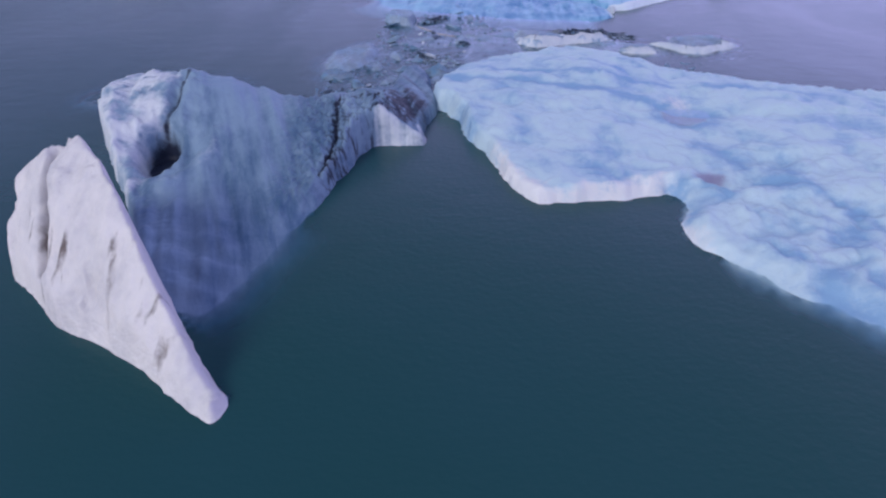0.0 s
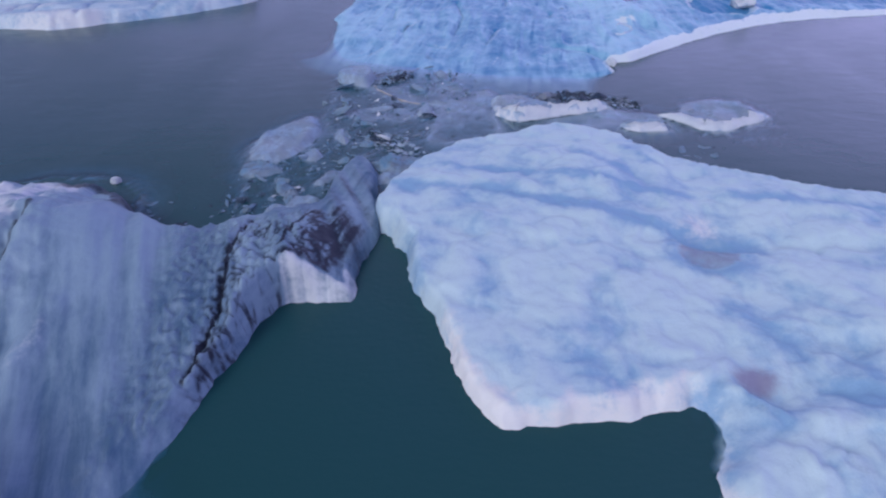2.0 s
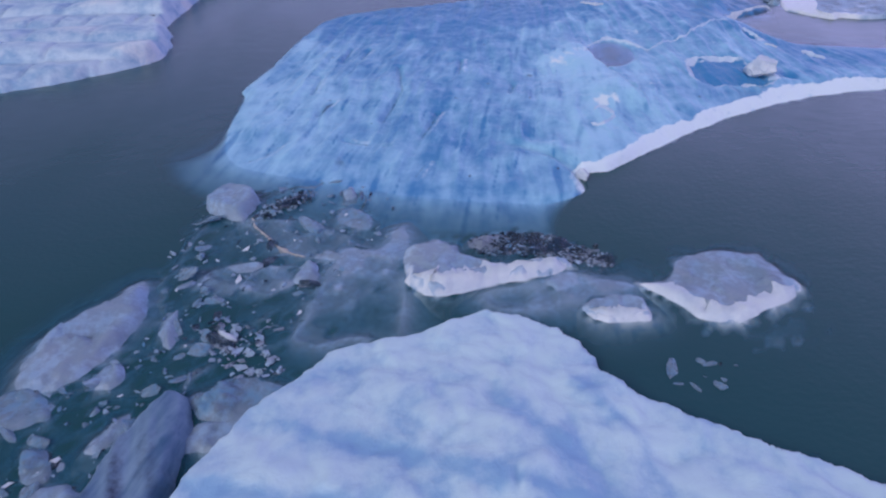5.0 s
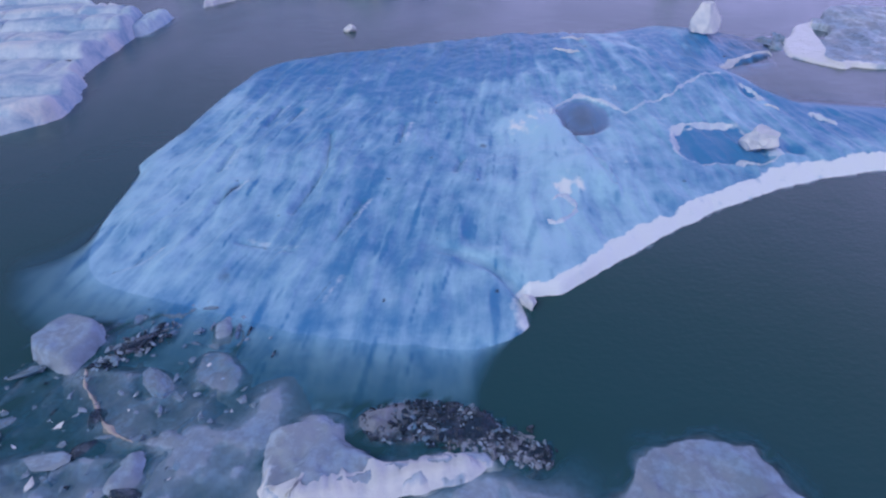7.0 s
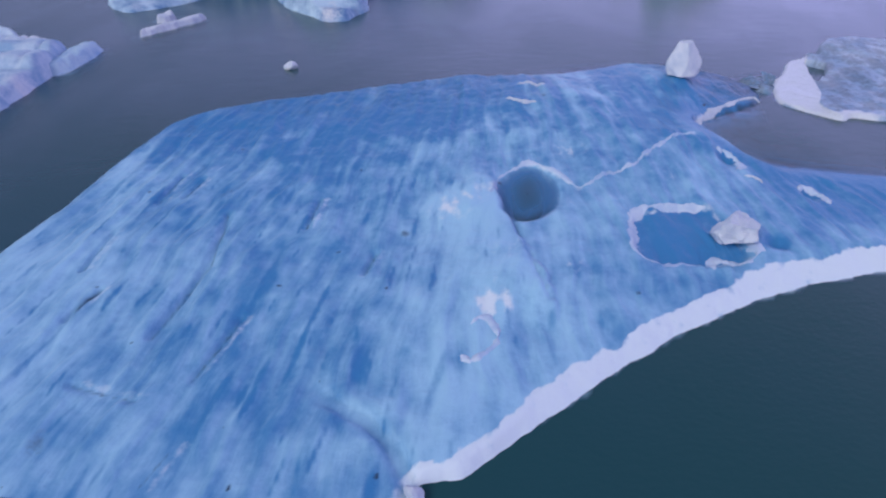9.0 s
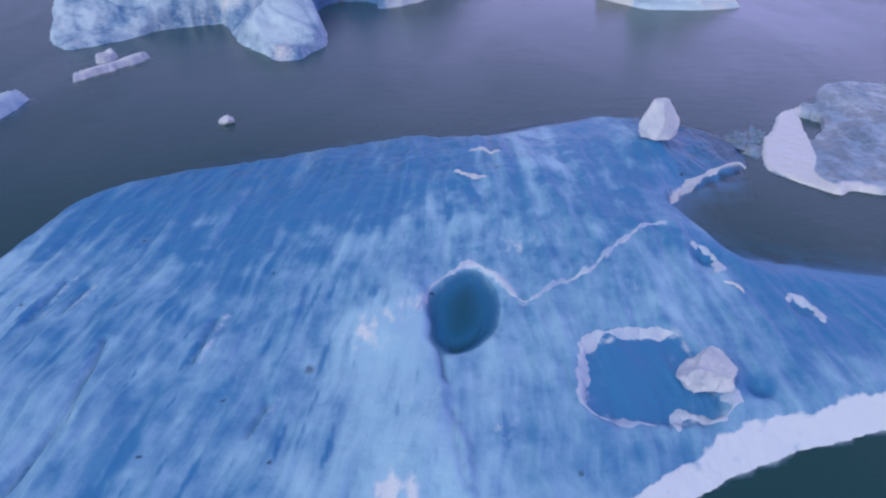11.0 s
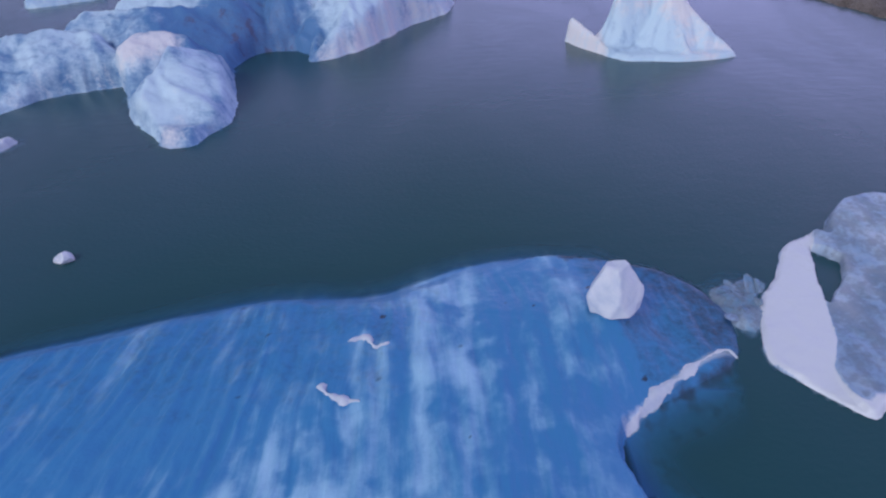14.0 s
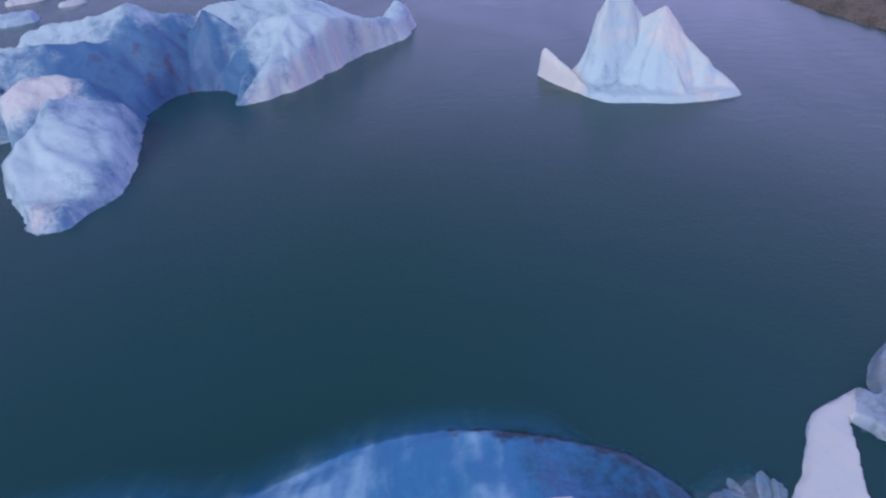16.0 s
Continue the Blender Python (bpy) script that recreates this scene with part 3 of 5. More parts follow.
PALE_BERG = ice_body("iceberg", [(0.75, 31.3), (1.35, 29.9), (1.95, 28.4), (2.05, 26.6), (2.55, 25.4), (3.0, 23.8), (3.5, 22.4), (4.25, 21.5), (5.1, 21.1), (5.95, 20.95), (6.9, 21.1), (8.0, 21.4), (9.0, 21.5), (9.7, 21.2), (9.65, 20.3), (9.3, 19.1), (9.3, 18.0), (10.0, 16.9), (11.7, 14.8), (13.0, 13.6),
                     (17.0, 10.5), (24.0, 10.0), (29.0, 18.0), (27.0, 28.0), (22.0, 30.7), (19.0, 31.7), (17.0, 32.8), (15.0, 34.0), (13.1, 35.3), (12.2, 37.1), (11.1, 38.4), (9.2, 38.7), (7.6, 38.0), (6.0, 37.6), (4.4, 37.4), (3.5, 36.4), (2.2, 34.6), (1.3, 33.2)],
         pale_top, ICE_PALE, 0.1, lambda x, y: 0.35 + 0.25 * smooth(4, 8, x) * smooth(24, 20, y) + 0.8 * smooth(9, 10.5, x) * smooth(23, 20, y), lambda x, y: 4.0 - 2.7 * smooth(5, 8, x) * smooth(25, 21, y) - 0.7 * smooth(8.5, 10, x) * smooth(23, 20, y), 0.36, "broad flat pale-blue iceberg with a snowy rim", masks=pale_masks, seed=6)


# large streaked blue berg
CUTS = [[(1.5, 61.0), (1.2, 58.4)], [(8.6, 55.0), (7.6, 52.2)], [(3.6, 52.2), (6.0, 51.4)], [(10.5, 63.0), (10.2, 60.5)], [(3.0, 66.0), (2.6, 63.5)], [(0.2, 52.0), (-0.3, 51.0), (-1.0, 50.6)], [(4.3, 65.4), (3.8, 63.8)], [(13.4, 58.6), (13.0, 57.2)], [(2.6, 57.0), (1.9, 55.4)], [(7.8, 49.6), (7.2, 48.2)]]
POND = np.array([(21.1, 64.8), (20.0, 64.5), (19.05, 63.3), (18.9, 61.8), (19.0, 60.8), (19.6, 60.0), (20.6, 60.1), (21.6, 61.1), (21.9, 62.5), (21.8, 63.7)])


def blue_top(x, y, d):
    h = draped(x, y, [(-2.0, 56.0, 0.25), (1.0, 64.4, 0.4), (3.2, 58.1, 0.4), (7.8, 58.3, 0.55), (10.4, 52.9, 0.15), (5.0, 50.0, 0.1), (14.6, 60.0, 0.3), (13.0, 48.0, 0.15), (18.8, 53.6, 0.6), (18.9, 55.5, 1.0), (16.4, 49.2, 0.5), (22.0, 53.0, 0.45),
                      (27.0, 55.4, 0.45), (34.0, 57.5, 0.45), (29.5, 60.2, 0.7), (34.7, 62.0, 0.14), (31.0, 64.5, 0.8), (29.7, 66.3, 1.5), (26.1, 63.1, 1.2), (22.4, 62.5, 0.8), (20.4, 59.4, 0.75), (18.4, 62.0, 0.75), (21.0, 65.6, 0.85), (22.0, 67.0, 1.0), (22.0, 72.0, 1.5), (23.3, 74.4, 1.45), (32.4, 75.6, 1.55), (31.0, 72.5, 1.0), (31.9, 71.2, 0.4), (32.8, 72.2, 0.3), (36.4, 74.2, 0.2), (33.8, 75.0, 0.4), (34.0, 78.2, 0.3),
                      (35.5, 73.2, 0.3), (27.0, 78.5, 0.4), (11.0, 72.0, 0.8), (15.0, 66.0, 0.7), (42.0, 60.0, 0.12)])
    u = x - 0.2 * (y - 60) * smooth(25, 12, x) + 0.7 * fractal(x, y, 7.0, 8, 3)
    inner = smooth(0.2, 1.8, d)
    h = h + inner * (0.17 * fractal(u, y * 0.11, 0.9, 31, 4, 0.6) + 0.12 * fractal(x, y, 2.4, 33, 5))
    h = h - 0.5 * np.exp(-(away(x, y, np.array([(12.2, 51.1), (13.6, 50.1), (14.5, 48.9), (15.0, 47.5)]), False) / 0.22) ** 2)
    h = h - 0.22 * np.exp(-(away(x, y, np.array([(6.4, 62.0), (6.6, 58.3), (5.5, 54.3)]), False) / 0.15) ** 2)
    pond = away(x, y, rounded(POND))
    s = smooth(-0.35, 0.10, pond)
    h = h * (1 - s) + (0.74 - 1.5 * smooth(-0.2, 1.7, pond)) * s
    h = h - 0.25 * smooth(-0.2, 0.3, away(x, y, rounded([(24.9, 60.2), (28.2, 60.3), (28.6, 57.0), (26.4, 56.6), (24.1, 57.3)])))
    for cx, cy in ((30.9, 64.7), (33.75, 61.8), (30.1, 57.9)):
        h = h - 0.35 * spot(x, y, cx, cy, 0.42)
    ledge = np.array([(19.3, 66.0), (19.0, 63.6), (18.95, 62.4), (19.1, 60.8), (19.5, 59.0), (19.8, 57.0), (20.2, 55.0), (20.0, 53.0)])
    step = np.interp(y, ledge[::-1, 1], ledge[::-1, 0]) + 0.25 * fractal(x, y, 1.2, 37, 3) - x
    h = h + 0.30 * smooth(-0.10, 0.16, step) * smooth(3.6, 0.4, step) * smooth(53.0, 55, y) * smooth(66, 63, y)
    h = h - 0.16 * np.exp(-(away(x, y, np.array([(19.4, 60.1), (19.55, 58.3), (19.7, 56.4), (20.0, 54.6)]), False) / 0.12) ** 2)
    for cut in CUTS:
        h = h - 0.2 * np.exp(-((away(x, y, np.array(cut), False) + 0.05 * fractal(x, y, 0.4, 38, 3)) / 0.12) ** 2)
    return np.where(pond > -0.5, h, np.maximum(h, 0.05))


def blue_masks(x, y, d, h):
    wave = 0.12 * fractal(x, y, 0.6, 35, 3)
    wide = 0.55 + 0.2 * smooth(17, 20, x) + 0.5 * smooth(26, 29.5, x) * smooth(38, 33, x)
    lip = smooth(1.12, 0.88, (d + 1.6 * wave + 0.35 * fractal(x, y, 2.5, 46, 3)) / wide) * smooth(13.5, 15.5, x) * smooth(60, 57, y) * (0.95 + 0.5 * fractal(x, y, 0.7, 40, 4))
    veins = np.minimum(away(x, y, rounded([(18.6, 62.2), (19.6, 64.2), (21.0, 65.0), (22.2, 63.6), (22.8, 62.4), (24.1, 63.1), (25.7, 63.8), (27.2, 65.2), (28.7, 66.3), (29.7, 66.5)], 4, False), False) - wave,
                       away(x, y, np.array([(24.9, 60.2), (28.2, 60.3), (28.6, 57.0), (26.4, 56.6), (24.1, 57.3), (24.9, 60.2)]), False) + 0.05 - wave)
    ridge = away(x, y, rounded([(31.6, 70.4), (33.0, 71.6), (35.0, 72.9), (36.4, 73.5), (37.6, 73.2)], 4, False), False)
    snow = lip + 0.62 * np.exp(-(veins / 0.24) ** 2) * (0.6 + 0.9 * fractal(x, y, 0.9, 36, 3)) + 0.6 * np.exp(-(ridge / 0.22) ** 2) + (0.6 + 1.2 * fractal(x * 1.2, y * 0.6, 0.5, 34, 4)) * (0.8 * spot(x, y, 16.9, 61.5, 1.2) + 0.5 * spot(x, y, 18.2, 62.4, 0.8) + 0.3 * spot(x, y, 18.6, 57.5, 1.8) + 1.3 * spot(x, y, 17.9, 54.7, 0.7) + 0.5 * spot(x, y, 21.4, 56.6, 0.6) + 0.5 * spot(x, y, 23.0, 66.0, 1.2) + 0.4 * spot(x, y, 27.0, 62.6, 1.0))
    dirt_shade = 0.36 * smooth(32.0, 33.0, x + 0.15 * (y - 74)) * smooth(69, 71, y) + 0.2 * smooth(36.0, 38.0, x + 0.35 * (y - 72)) * smooth(68, 72, y) + 0.6 * spot(x, y, 14.6, 60.0, 0.3) + 0.5 * spot(x * 1.6, y, 2.2 * 1.6, 56.3, 0.7) + 0.5 * spot(x * 1.6, y, 3.6 * 1.6, 50.0, 0.7) + 0.5 * np.exp(-(away(x, y, np.array([(6.4, 62.0), (6.6, 58.3), (5.5, 54.3)]), False) / 0.08) ** 2) + 0.9 * smooth(0.52, 0.62, lattice(x * 1.9, y * 1.9, 39)) + 0.35 * smooth(0.8, 0.1, d) * smooth(79.0, 80.5, y) * smooth(29, 31, x)
    u = x - 0.2 * (y - 60) * smooth(25, 12, x) + 0.7 * fractal(x, y, 7.0, 8, 3)
    along = x - 0.2 * (y - 60) * smooth(25, 12, x)
    dash = smooth(0.33, 0.48, lattice(along * 1.5, y * 0.22, 98)) + smooth(0.36, 0.5, lattice(along * 3.1, y * 0.4, 99))
    pale = 0.02 * smooth(70, 62, y) + 0.07 * fractal(x, y, 5.0, 96, 4) + 0.10 * fractal(x, y * 0.6, 0.9, 100, 4) + 0.05 * fractal(u, y * 0.12, 0.45, 101, 3) - 0.13 * dash * (0.45 + 0.55 * smooth(67, 62, y)) * smooth(24, 18, x) - 0.10 * smooth(0.1, 0.4, fractal(x, y, 2.2, 47, 4)) * smooth(63, 68, y) + 0.14 * spot(x, y, 17.8, 60.0, 2.6) + 0.28 * spot(x, y, 17.2, 61.4, 1.5) + 0.14 * spot(x, y, 18.3, 55.5, 2.6) + 0.12 * spot(x, y, 17.5, 51.0, 2.5) + 0.07 * smooth(4.5, -1.0, x) - 0.05 * smooth(66, 71, y) - 0.09 * smooth(66, 72, y) * smooth(22.5, 19, x) + 0.12 * smooth(66, 70, y) * (spot(x, 0, 24.6, 0, 0.7) + spot(x, 0, 26.6, 0, 0.5) + 0.3 * spot(x, 0, 20.5, 0, 0.5)) - 0.06 * smooth(22, 27, x) * smooth(57, 60, y) - 0.05 * spot(x, y, 11, 52, 4) - 0.09 * spot(x, y, 9.5, 67, 6) - 0.16 * smooth(32.2, 33.0, x + 0.15 * (y - 74)) * smooth(68, 71, y) - 0.20 * smooth(31, 34, x) * smooth(58.5, 61, y) * smooth(70, 66, y)
    pale = pale - 0.17 * smooth(-0.1, 0.3, away(x, y, rounded([(24.9, 60.2), (28.2, 60.3), (28.6, 57.0), (26.4, 56.6), (24.1, 57.3)])))
    for cut in CUTS:
        dirt_shade = dirt_shade + 0.55 * np.exp(-((away(x, y, np.array(cut), False) + 0.06 * fractal(x, y, 0.4, 38, 3)) / 0.07) ** 2)
        snow = snow + 0.4 * np.exp(-((away(x - 0.35, y - 0.1, np.array(cut), False) + 0.15 * fractal(x, y, 0.5, 104, 3)) / 0.18) ** 2)
    bay = smooth(31.0, 32.6, x) * smooth(63.5, 65.5, y) * smooth(73.2, 71.8, y - 0.25 * (x - 34)) * smooth(0.5, -0.2, d)
    pale = pale - 0.35 * bay - 0.25 * smooth(-0.1, 0.5, away(x, y, rounded(POND)))
    silt = bay * (0.36 + 0.7 * fractal(x, y, 1.1, 48, 4) + 0.8 * spot(x, y, 33.3, 68.6, 0.6) + 0.8 * spot(x, y, 34.7, 66.0, 0.7))
    snow = snow * (1 - smooth(-0.12, 0.15, away(x, y, rounded(POND))))
    dirt_shade = dirt_shade + 0.26 * smooth(65, 74, y) * smooth(30, 22, x) + 0.12 * smooth(68, 76, y)
    dirt_shade = dirt_shade + 0.6 * smooth(-0.05, 0.3, fractal(x, y, 0.9, 105, 3)) * smooth(0.9, 0.2, d + 0.8 * fractal(x, y, 0.8, 102, 3)) * smooth(78.0, 79.5, y) * smooth(28, 30, x)
    pale = pale + 0.15 * fractal(u, y * 0.09, 1.1, 103, 4) * smooth(64, 69, y) * smooth(34, 32, x)
    pits = spot(x, y, 30.9, 64.7, 0.45) + spot(x, y, 33.75, 61.8, 0.45) + spot(x, y, 30.1, 57.9, 0.4)
    pale = pale - 0.4 * pits
    return {"snow": np.clip(snow, 0, 1), "dirt_shade": dirt_shade, "silt": silt, "pale": pale, "flow": (u, y)}


BLUE_BERG = ice_body("iceberg", [(-1.5, 50.2), (-2.7, 52.5), (-3.0, 55.6), (-3.0, 58.5), (-3.4, 60.3), (-2.4, 63.8), (-1.7, 67.8), (-0.8, 71.2), (0.3, 73.7), (2.9, 75.2), (6.2, 76.5), (10.0, 77.4), (13.9, 78.4), (18.0, 79.0), (21.7, 78.6), (24.1, 79.3), (27.0, 80.4), (30.2, 80.6), (33.5, 79.9), (36.2, 78.6),
                     (37.6, 76.0), (37.4, 74.6), (36.6, 73.0), (34.0, 71.8), (31.7, 70.4), (31.3, 68.4), (32.5, 66.0), (34.3, 64.9), (38.5, 63.6), (44.0, 62.0), (46.0, 59.0), (41.0, 57.0), (34.0, 56.2), (29.3, 55.3), (24.3, 53.2), (19.4, 50.2),
                     (16.7, 48.3), (15.0, 47.9), (14.7, 46.2), (12.5, 45.6), (8.0, 46.4), (4.5, 47.6), (1.5, 48.8)],
         blue_top, ICE_BLUE, 0.11, lambda x, y: 0.35 + 0.5 * smooth(17, 20, x) * smooth(60, 57, y) + 1.0 * smooth(26, 29.5, x) * smooth(59.5, 58.5, y) * smooth(38, 33, x) + 1.6 * smooth(13.5, 11, x) * smooth(56, 52, y) + 0.5 * smooth(3, 0, x) + 1.4 * smooth(74, 77, y) * smooth(31, 27, x) + 1.2 * smooth(31, 34, x) * smooth(59.5, 62, y) * smooth(68, 66, y), lambda x, y: 1.6 - 1.49 * np.maximum(smooth(15, 12.5, x) * smooth(57, 51, y), np.where(y > 72, 0.75, 1.0) * smooth(60, 64, y) * smooth(1, 6, x) * smooth(38, 36, x + 0.3 * np.maximum(y - 72, 0) - 6 * smooth(68, 64, y)) * (1 - 0.13 * smooth(31, 33, x) * smooth(72.5, 71, y))), 0.14,
         "large low streaked blue iceberg with a white rim and melt pond", masks=blue_masks, seed=8)


# layered floe
LEDGES = np.array([54.0, 58.6, 62.2, 65.0, 68.4, 72.2, 75.9, 79.3, 82.6, 85.8, 88.6, 91.6, 96.0, 101.0])


def ledge_of(x, y):
    """Which rounded ledge a place is on, and how far across it."""
    v = y + 0.5 * fractal(x, y, 6.0, 41, 3) + 0.12 * fractal(x, y, 0.9, 42, 3)
    k = np.clip(np.searchsorted(LEDGES, v) - 1, 0, len(LEDGES) - 2)
    return k, (v - LEDGES[k]) / (LEDGES[k + 1] - LEDGES[k])


def layered_top(x, y, d):
    k, u = ledge_of(x, y)
    roll = np.clip(u / 0.28, 0, 1) ** 0.5 * np.sqrt(np.clip(1 - 0.85 * np.clip((u - 0.35) / 0.65, 0, 1) ** 2.2, 0, 1))
    size = 0.75 + 0.25 * np.sin(k * 2.4) + 0.5 * lattice(x * 0.13 + 5 * k, 0 * y + 0.5, 44)
    h = 0.35 + 0.07 * k + 0.85 * size * roll + 0.10 * fractal(x, y, 2.2, 43, 5)
    return np.maximum(h - 0.3 * np.exp(-(np.abs(lattice(x * 0.22, 0.5 + 2.7 * k, 45)) / 0.03) ** 2) * roll, 0.15)


def layered_masks(x, y, d, h):
    k, u = ledge_of(x, y)
    snow = smooth(0.05, 0.25, u) * smooth(0.95, 0.5, u) * smooth(-0.05, 0.3, lattice(x * 0.14, 0.5 + 3.1 * k, 49)) + 0.35 * smooth(1.5, 0.2, d)
    pits = spot(x, y, -14.6, 74.3, 0.45) + 0.8 * spot(x, y, -13.8, 75.2, 0.35) + 0.8 * spot(x, y, -13.6, 73.6, 0.3)
    return {"snow": 0.5 * snow, "dirt_shade": 0.95 * pits * (0.7 + 1.2 * fractal(x, y, 0.5, 47, 3)), "pale": 0.10 * fractal(x * 0.3, y, 1.6, 46, 4)}


ice_body("ice_floe", [(-10.7, 67.0), (-11.9, 65.3), (-13.1, 64.4), (-16.0, 62.6), (-21.0, 60.6), (-26.0, 59.5), (-35.0, 64.0), (-38.0, 80.0), (-31.0, 95.5), (-23.0, 94.5), (-16.5, 90.5), (-13.5, 89.0), (-12.6, 84.5), (-12.6, 81.0), (-12.7, 77.5), (-12.6, 74.4), (-11.3, 71.4)],
         layered_top, ICE_LEDGE, 0.16, 0.7, 1.5, 0.3, "layered pale-blue ice floe with stacked rounded ledges", "ice floe", seed=10, masks=layered_masks)


# wedge berg behind the blue one
PLATE = np.array([(43.75, 80.6), (42.0, 79.9), (41.1, 78.5), (39.2, 76.3), (38.4, 74.5), (38.0, 73.1), (38.5, 72.3), (40.2, 70.3), (40.0, 71.2), (40.05, 72.2), (40.95, 73.7), (41.8, 76.1), (43.0, 79.2)])


def wedge_top(x, y, d):
    plate = away(x, y, PLATE)
    inner = np.interp(y, (70.3, 72.2, 73.7, 76.1, 79.2, 80.6), (40.2, 40.05, 40.95, 41.8, 43.0, 43.8))
    lean = 0.14 + 0.16 * smooth(3.0, 0.0, inner - x) * smooth(70.5, 74.0, y)
    slab = draped(x, y, [(41.5, 71.6, 0.30), (43.5, 75.0, 0.25), (44.6, 77.5, 0.45), (45.4, 80.8, 0.9), (47.5, 82.0, 1.0), (49.5, 80.0, 0.8), (47.0, 77.0, 0.55), (46.0, 73.0, 0.35), (52.0, 76.0, 0.6), (44.0, 80.2, 0.5)])
    slab = slab + 0.10 * fractal(x, y * 0.6, 1.6, 51, 5) + 0.07 * fractal(x, y, 0.5, 52, 3)
    gap = smooth(-0.12, 0.10, away(x, y, np.array([(43.15, 79.6), (44.0, 78.6), (43.4, 77.4), (41.9, 75.9), (42.4, 77.6)])) + 0.1 * fractal(x, y, 0.6, 57, 3))
    h = np.where(plate > 0, lean + 0.06 * fractal(x, y, 1.0, 53, 4), slab)
    return np.maximum(h - 1.4 * gap * (plate <= 0.05), -0.6)


def wedge_masks(x, y, d, h):
    plate = smooth(-0.06, 0.06, away(x, y, PLATE) + 0.06 * fractal(x, y, 0.5, 54, 3))
    lip = smooth(0.7, 0.3, d) * smooth(72.5, 71.3, y) * smooth(44, 41, x)
    return {"snow": np.clip(1.3 * plate + lip + 0.25 * fractal(x, y, 1.2, 55, 4), 0, 1.3), "pale": 0.16 * fractal(x, y * 0.5, 2.4, 56, 4) - 0.02}


ice_body("iceberg", [(43.75, 80.7), (42.0, 79.9), (41.1, 78.5), (39.2, 76.3), (38.4, 74.5), (38.0, 73.1), (38.5, 72.2), (40.2, 70.2), (41.2, 70.4), (43.0, 69.9), (50.0, 70.5), (56.0, 76.0), (52.0, 81.4), (49.4, 82.4), (47.4, 83.0), (45.2, 81.8), (44.4, 80.4)],
         wedge_top, ICE_FLOE, 0.08, 0.25, 1.6, 0.14, "low grey-blue iceberg with a tilted white plate", seed=12, masks=wedge_masks)


# far ridged berg
def far_top(x, y, d):
    crests = [([(-17.0, 111.0, 4.0), (-10.6, 112.6, 4.2), (-7.3, 112.4, 4.4), (-3.6, 112.0, 3.9)], 1.5, 0.6), ([(-1.0, 107.6, 2.0), (-0.8, 109.4, 3.2), (0.4, 110.6, 3.9), (2.0, 111.4, 4.0), (4.6, 111.0, 3.4)], 1.2, 0.7),
              ([(3.7, 99.6, 1.4), (4.2, 101.8, 3.0), (5.5, 104.9, 4.4), (6.4, 107.2, 3.5), (7.2, 108.8, 2.2)], 2.4, 0.56), ([(8.6, 97.6, 0.9), (6.2, 97.6, 1.0), (5.0, 98.6, 1.0)], 0.6, 0.3), ([(4.6, 102.6, 3.3), (7.0, 101.0, 2.5), (9.6, 99.4, 1.4)], 0.5, 0.9),
              ([(-6.0, 117.0, 4.6), (-1.7, 116.0, 4.6), (0.5, 115.1, 5.0), (3.7, 116.4, 4.6), (6.9, 118.2, 4.0)], 1.5, 0.62), ([(-4.0, 122.0, 4.6), (0.1, 120.6, 5.2), (3.5, 120.0, 5.8), (5.7, 119.8, 6.4), (7.8, 120.6, 5.2), (9.7, 121.9, 4.6)], 1.5, 0.8),
              ([(9.8, 119.8, 3.4), (12.0, 119.4, 5.4), (14.3, 119.0, 4.0)], 2.0, 1.3), ([(13.4, 119.6, 1.4), (14.6, 119.2, 3.0), (16.6, 118.8, 4.4), (19.0, 118.4, 4.8), (21.6, 119.4, 4.2), (24.6, 121.8, 3.0), (27.0, 125.0, 1.8), (27.5, 127.5, 2.6)], 1.0, 0.78),
              ([(19.0, 118.4, 4.8), (18.6, 116.6, 3.9), (17.6, 114.4, 2.6), (16.0, 112.8, 1.3)], 0.9, 1.1), ([(21.6, 119.4, 4.2), (21.6, 117.4, 3.0), (20.6, 115.6, 1.4)], 0.9, 1.2), ([(16.6, 118.8, 4.4), (15.4, 116.4, 2.4), (15.2, 113.4, 1.0)], 0.9, 1.4), ([(10.0, 127.0, 4.0), (18.0, 127.0, 4.4)], 0.6, 0.6)]
    h = crested(x, y, crests, 0.35 + 0.16 * np.maximum(d, 0), 0.45, 64)
    bend = 1.2 * fractal(x, y, 5.0, 62, 3)
    ribs = np.abs(lattice((y + 0.35 * x + bend) / 1.5, (x - 0.3 * y) / 6.0, 61)) + 0.4 * np.abs(lattice((x * 0.85 + 0.5 * y + bend) / 1.3, (y - 0.6 * x) / 4.0, 65))
    return np.maximum(h + (0.42 + 0.5 * smooth(1, -3, x)) * (0.3 - ribs) * smooth(0.3, 1.6, d) * smooth(0.6, 1.6, h) + 0.05 * fractal(x, y, 1.2, 63, 4), 0.15)


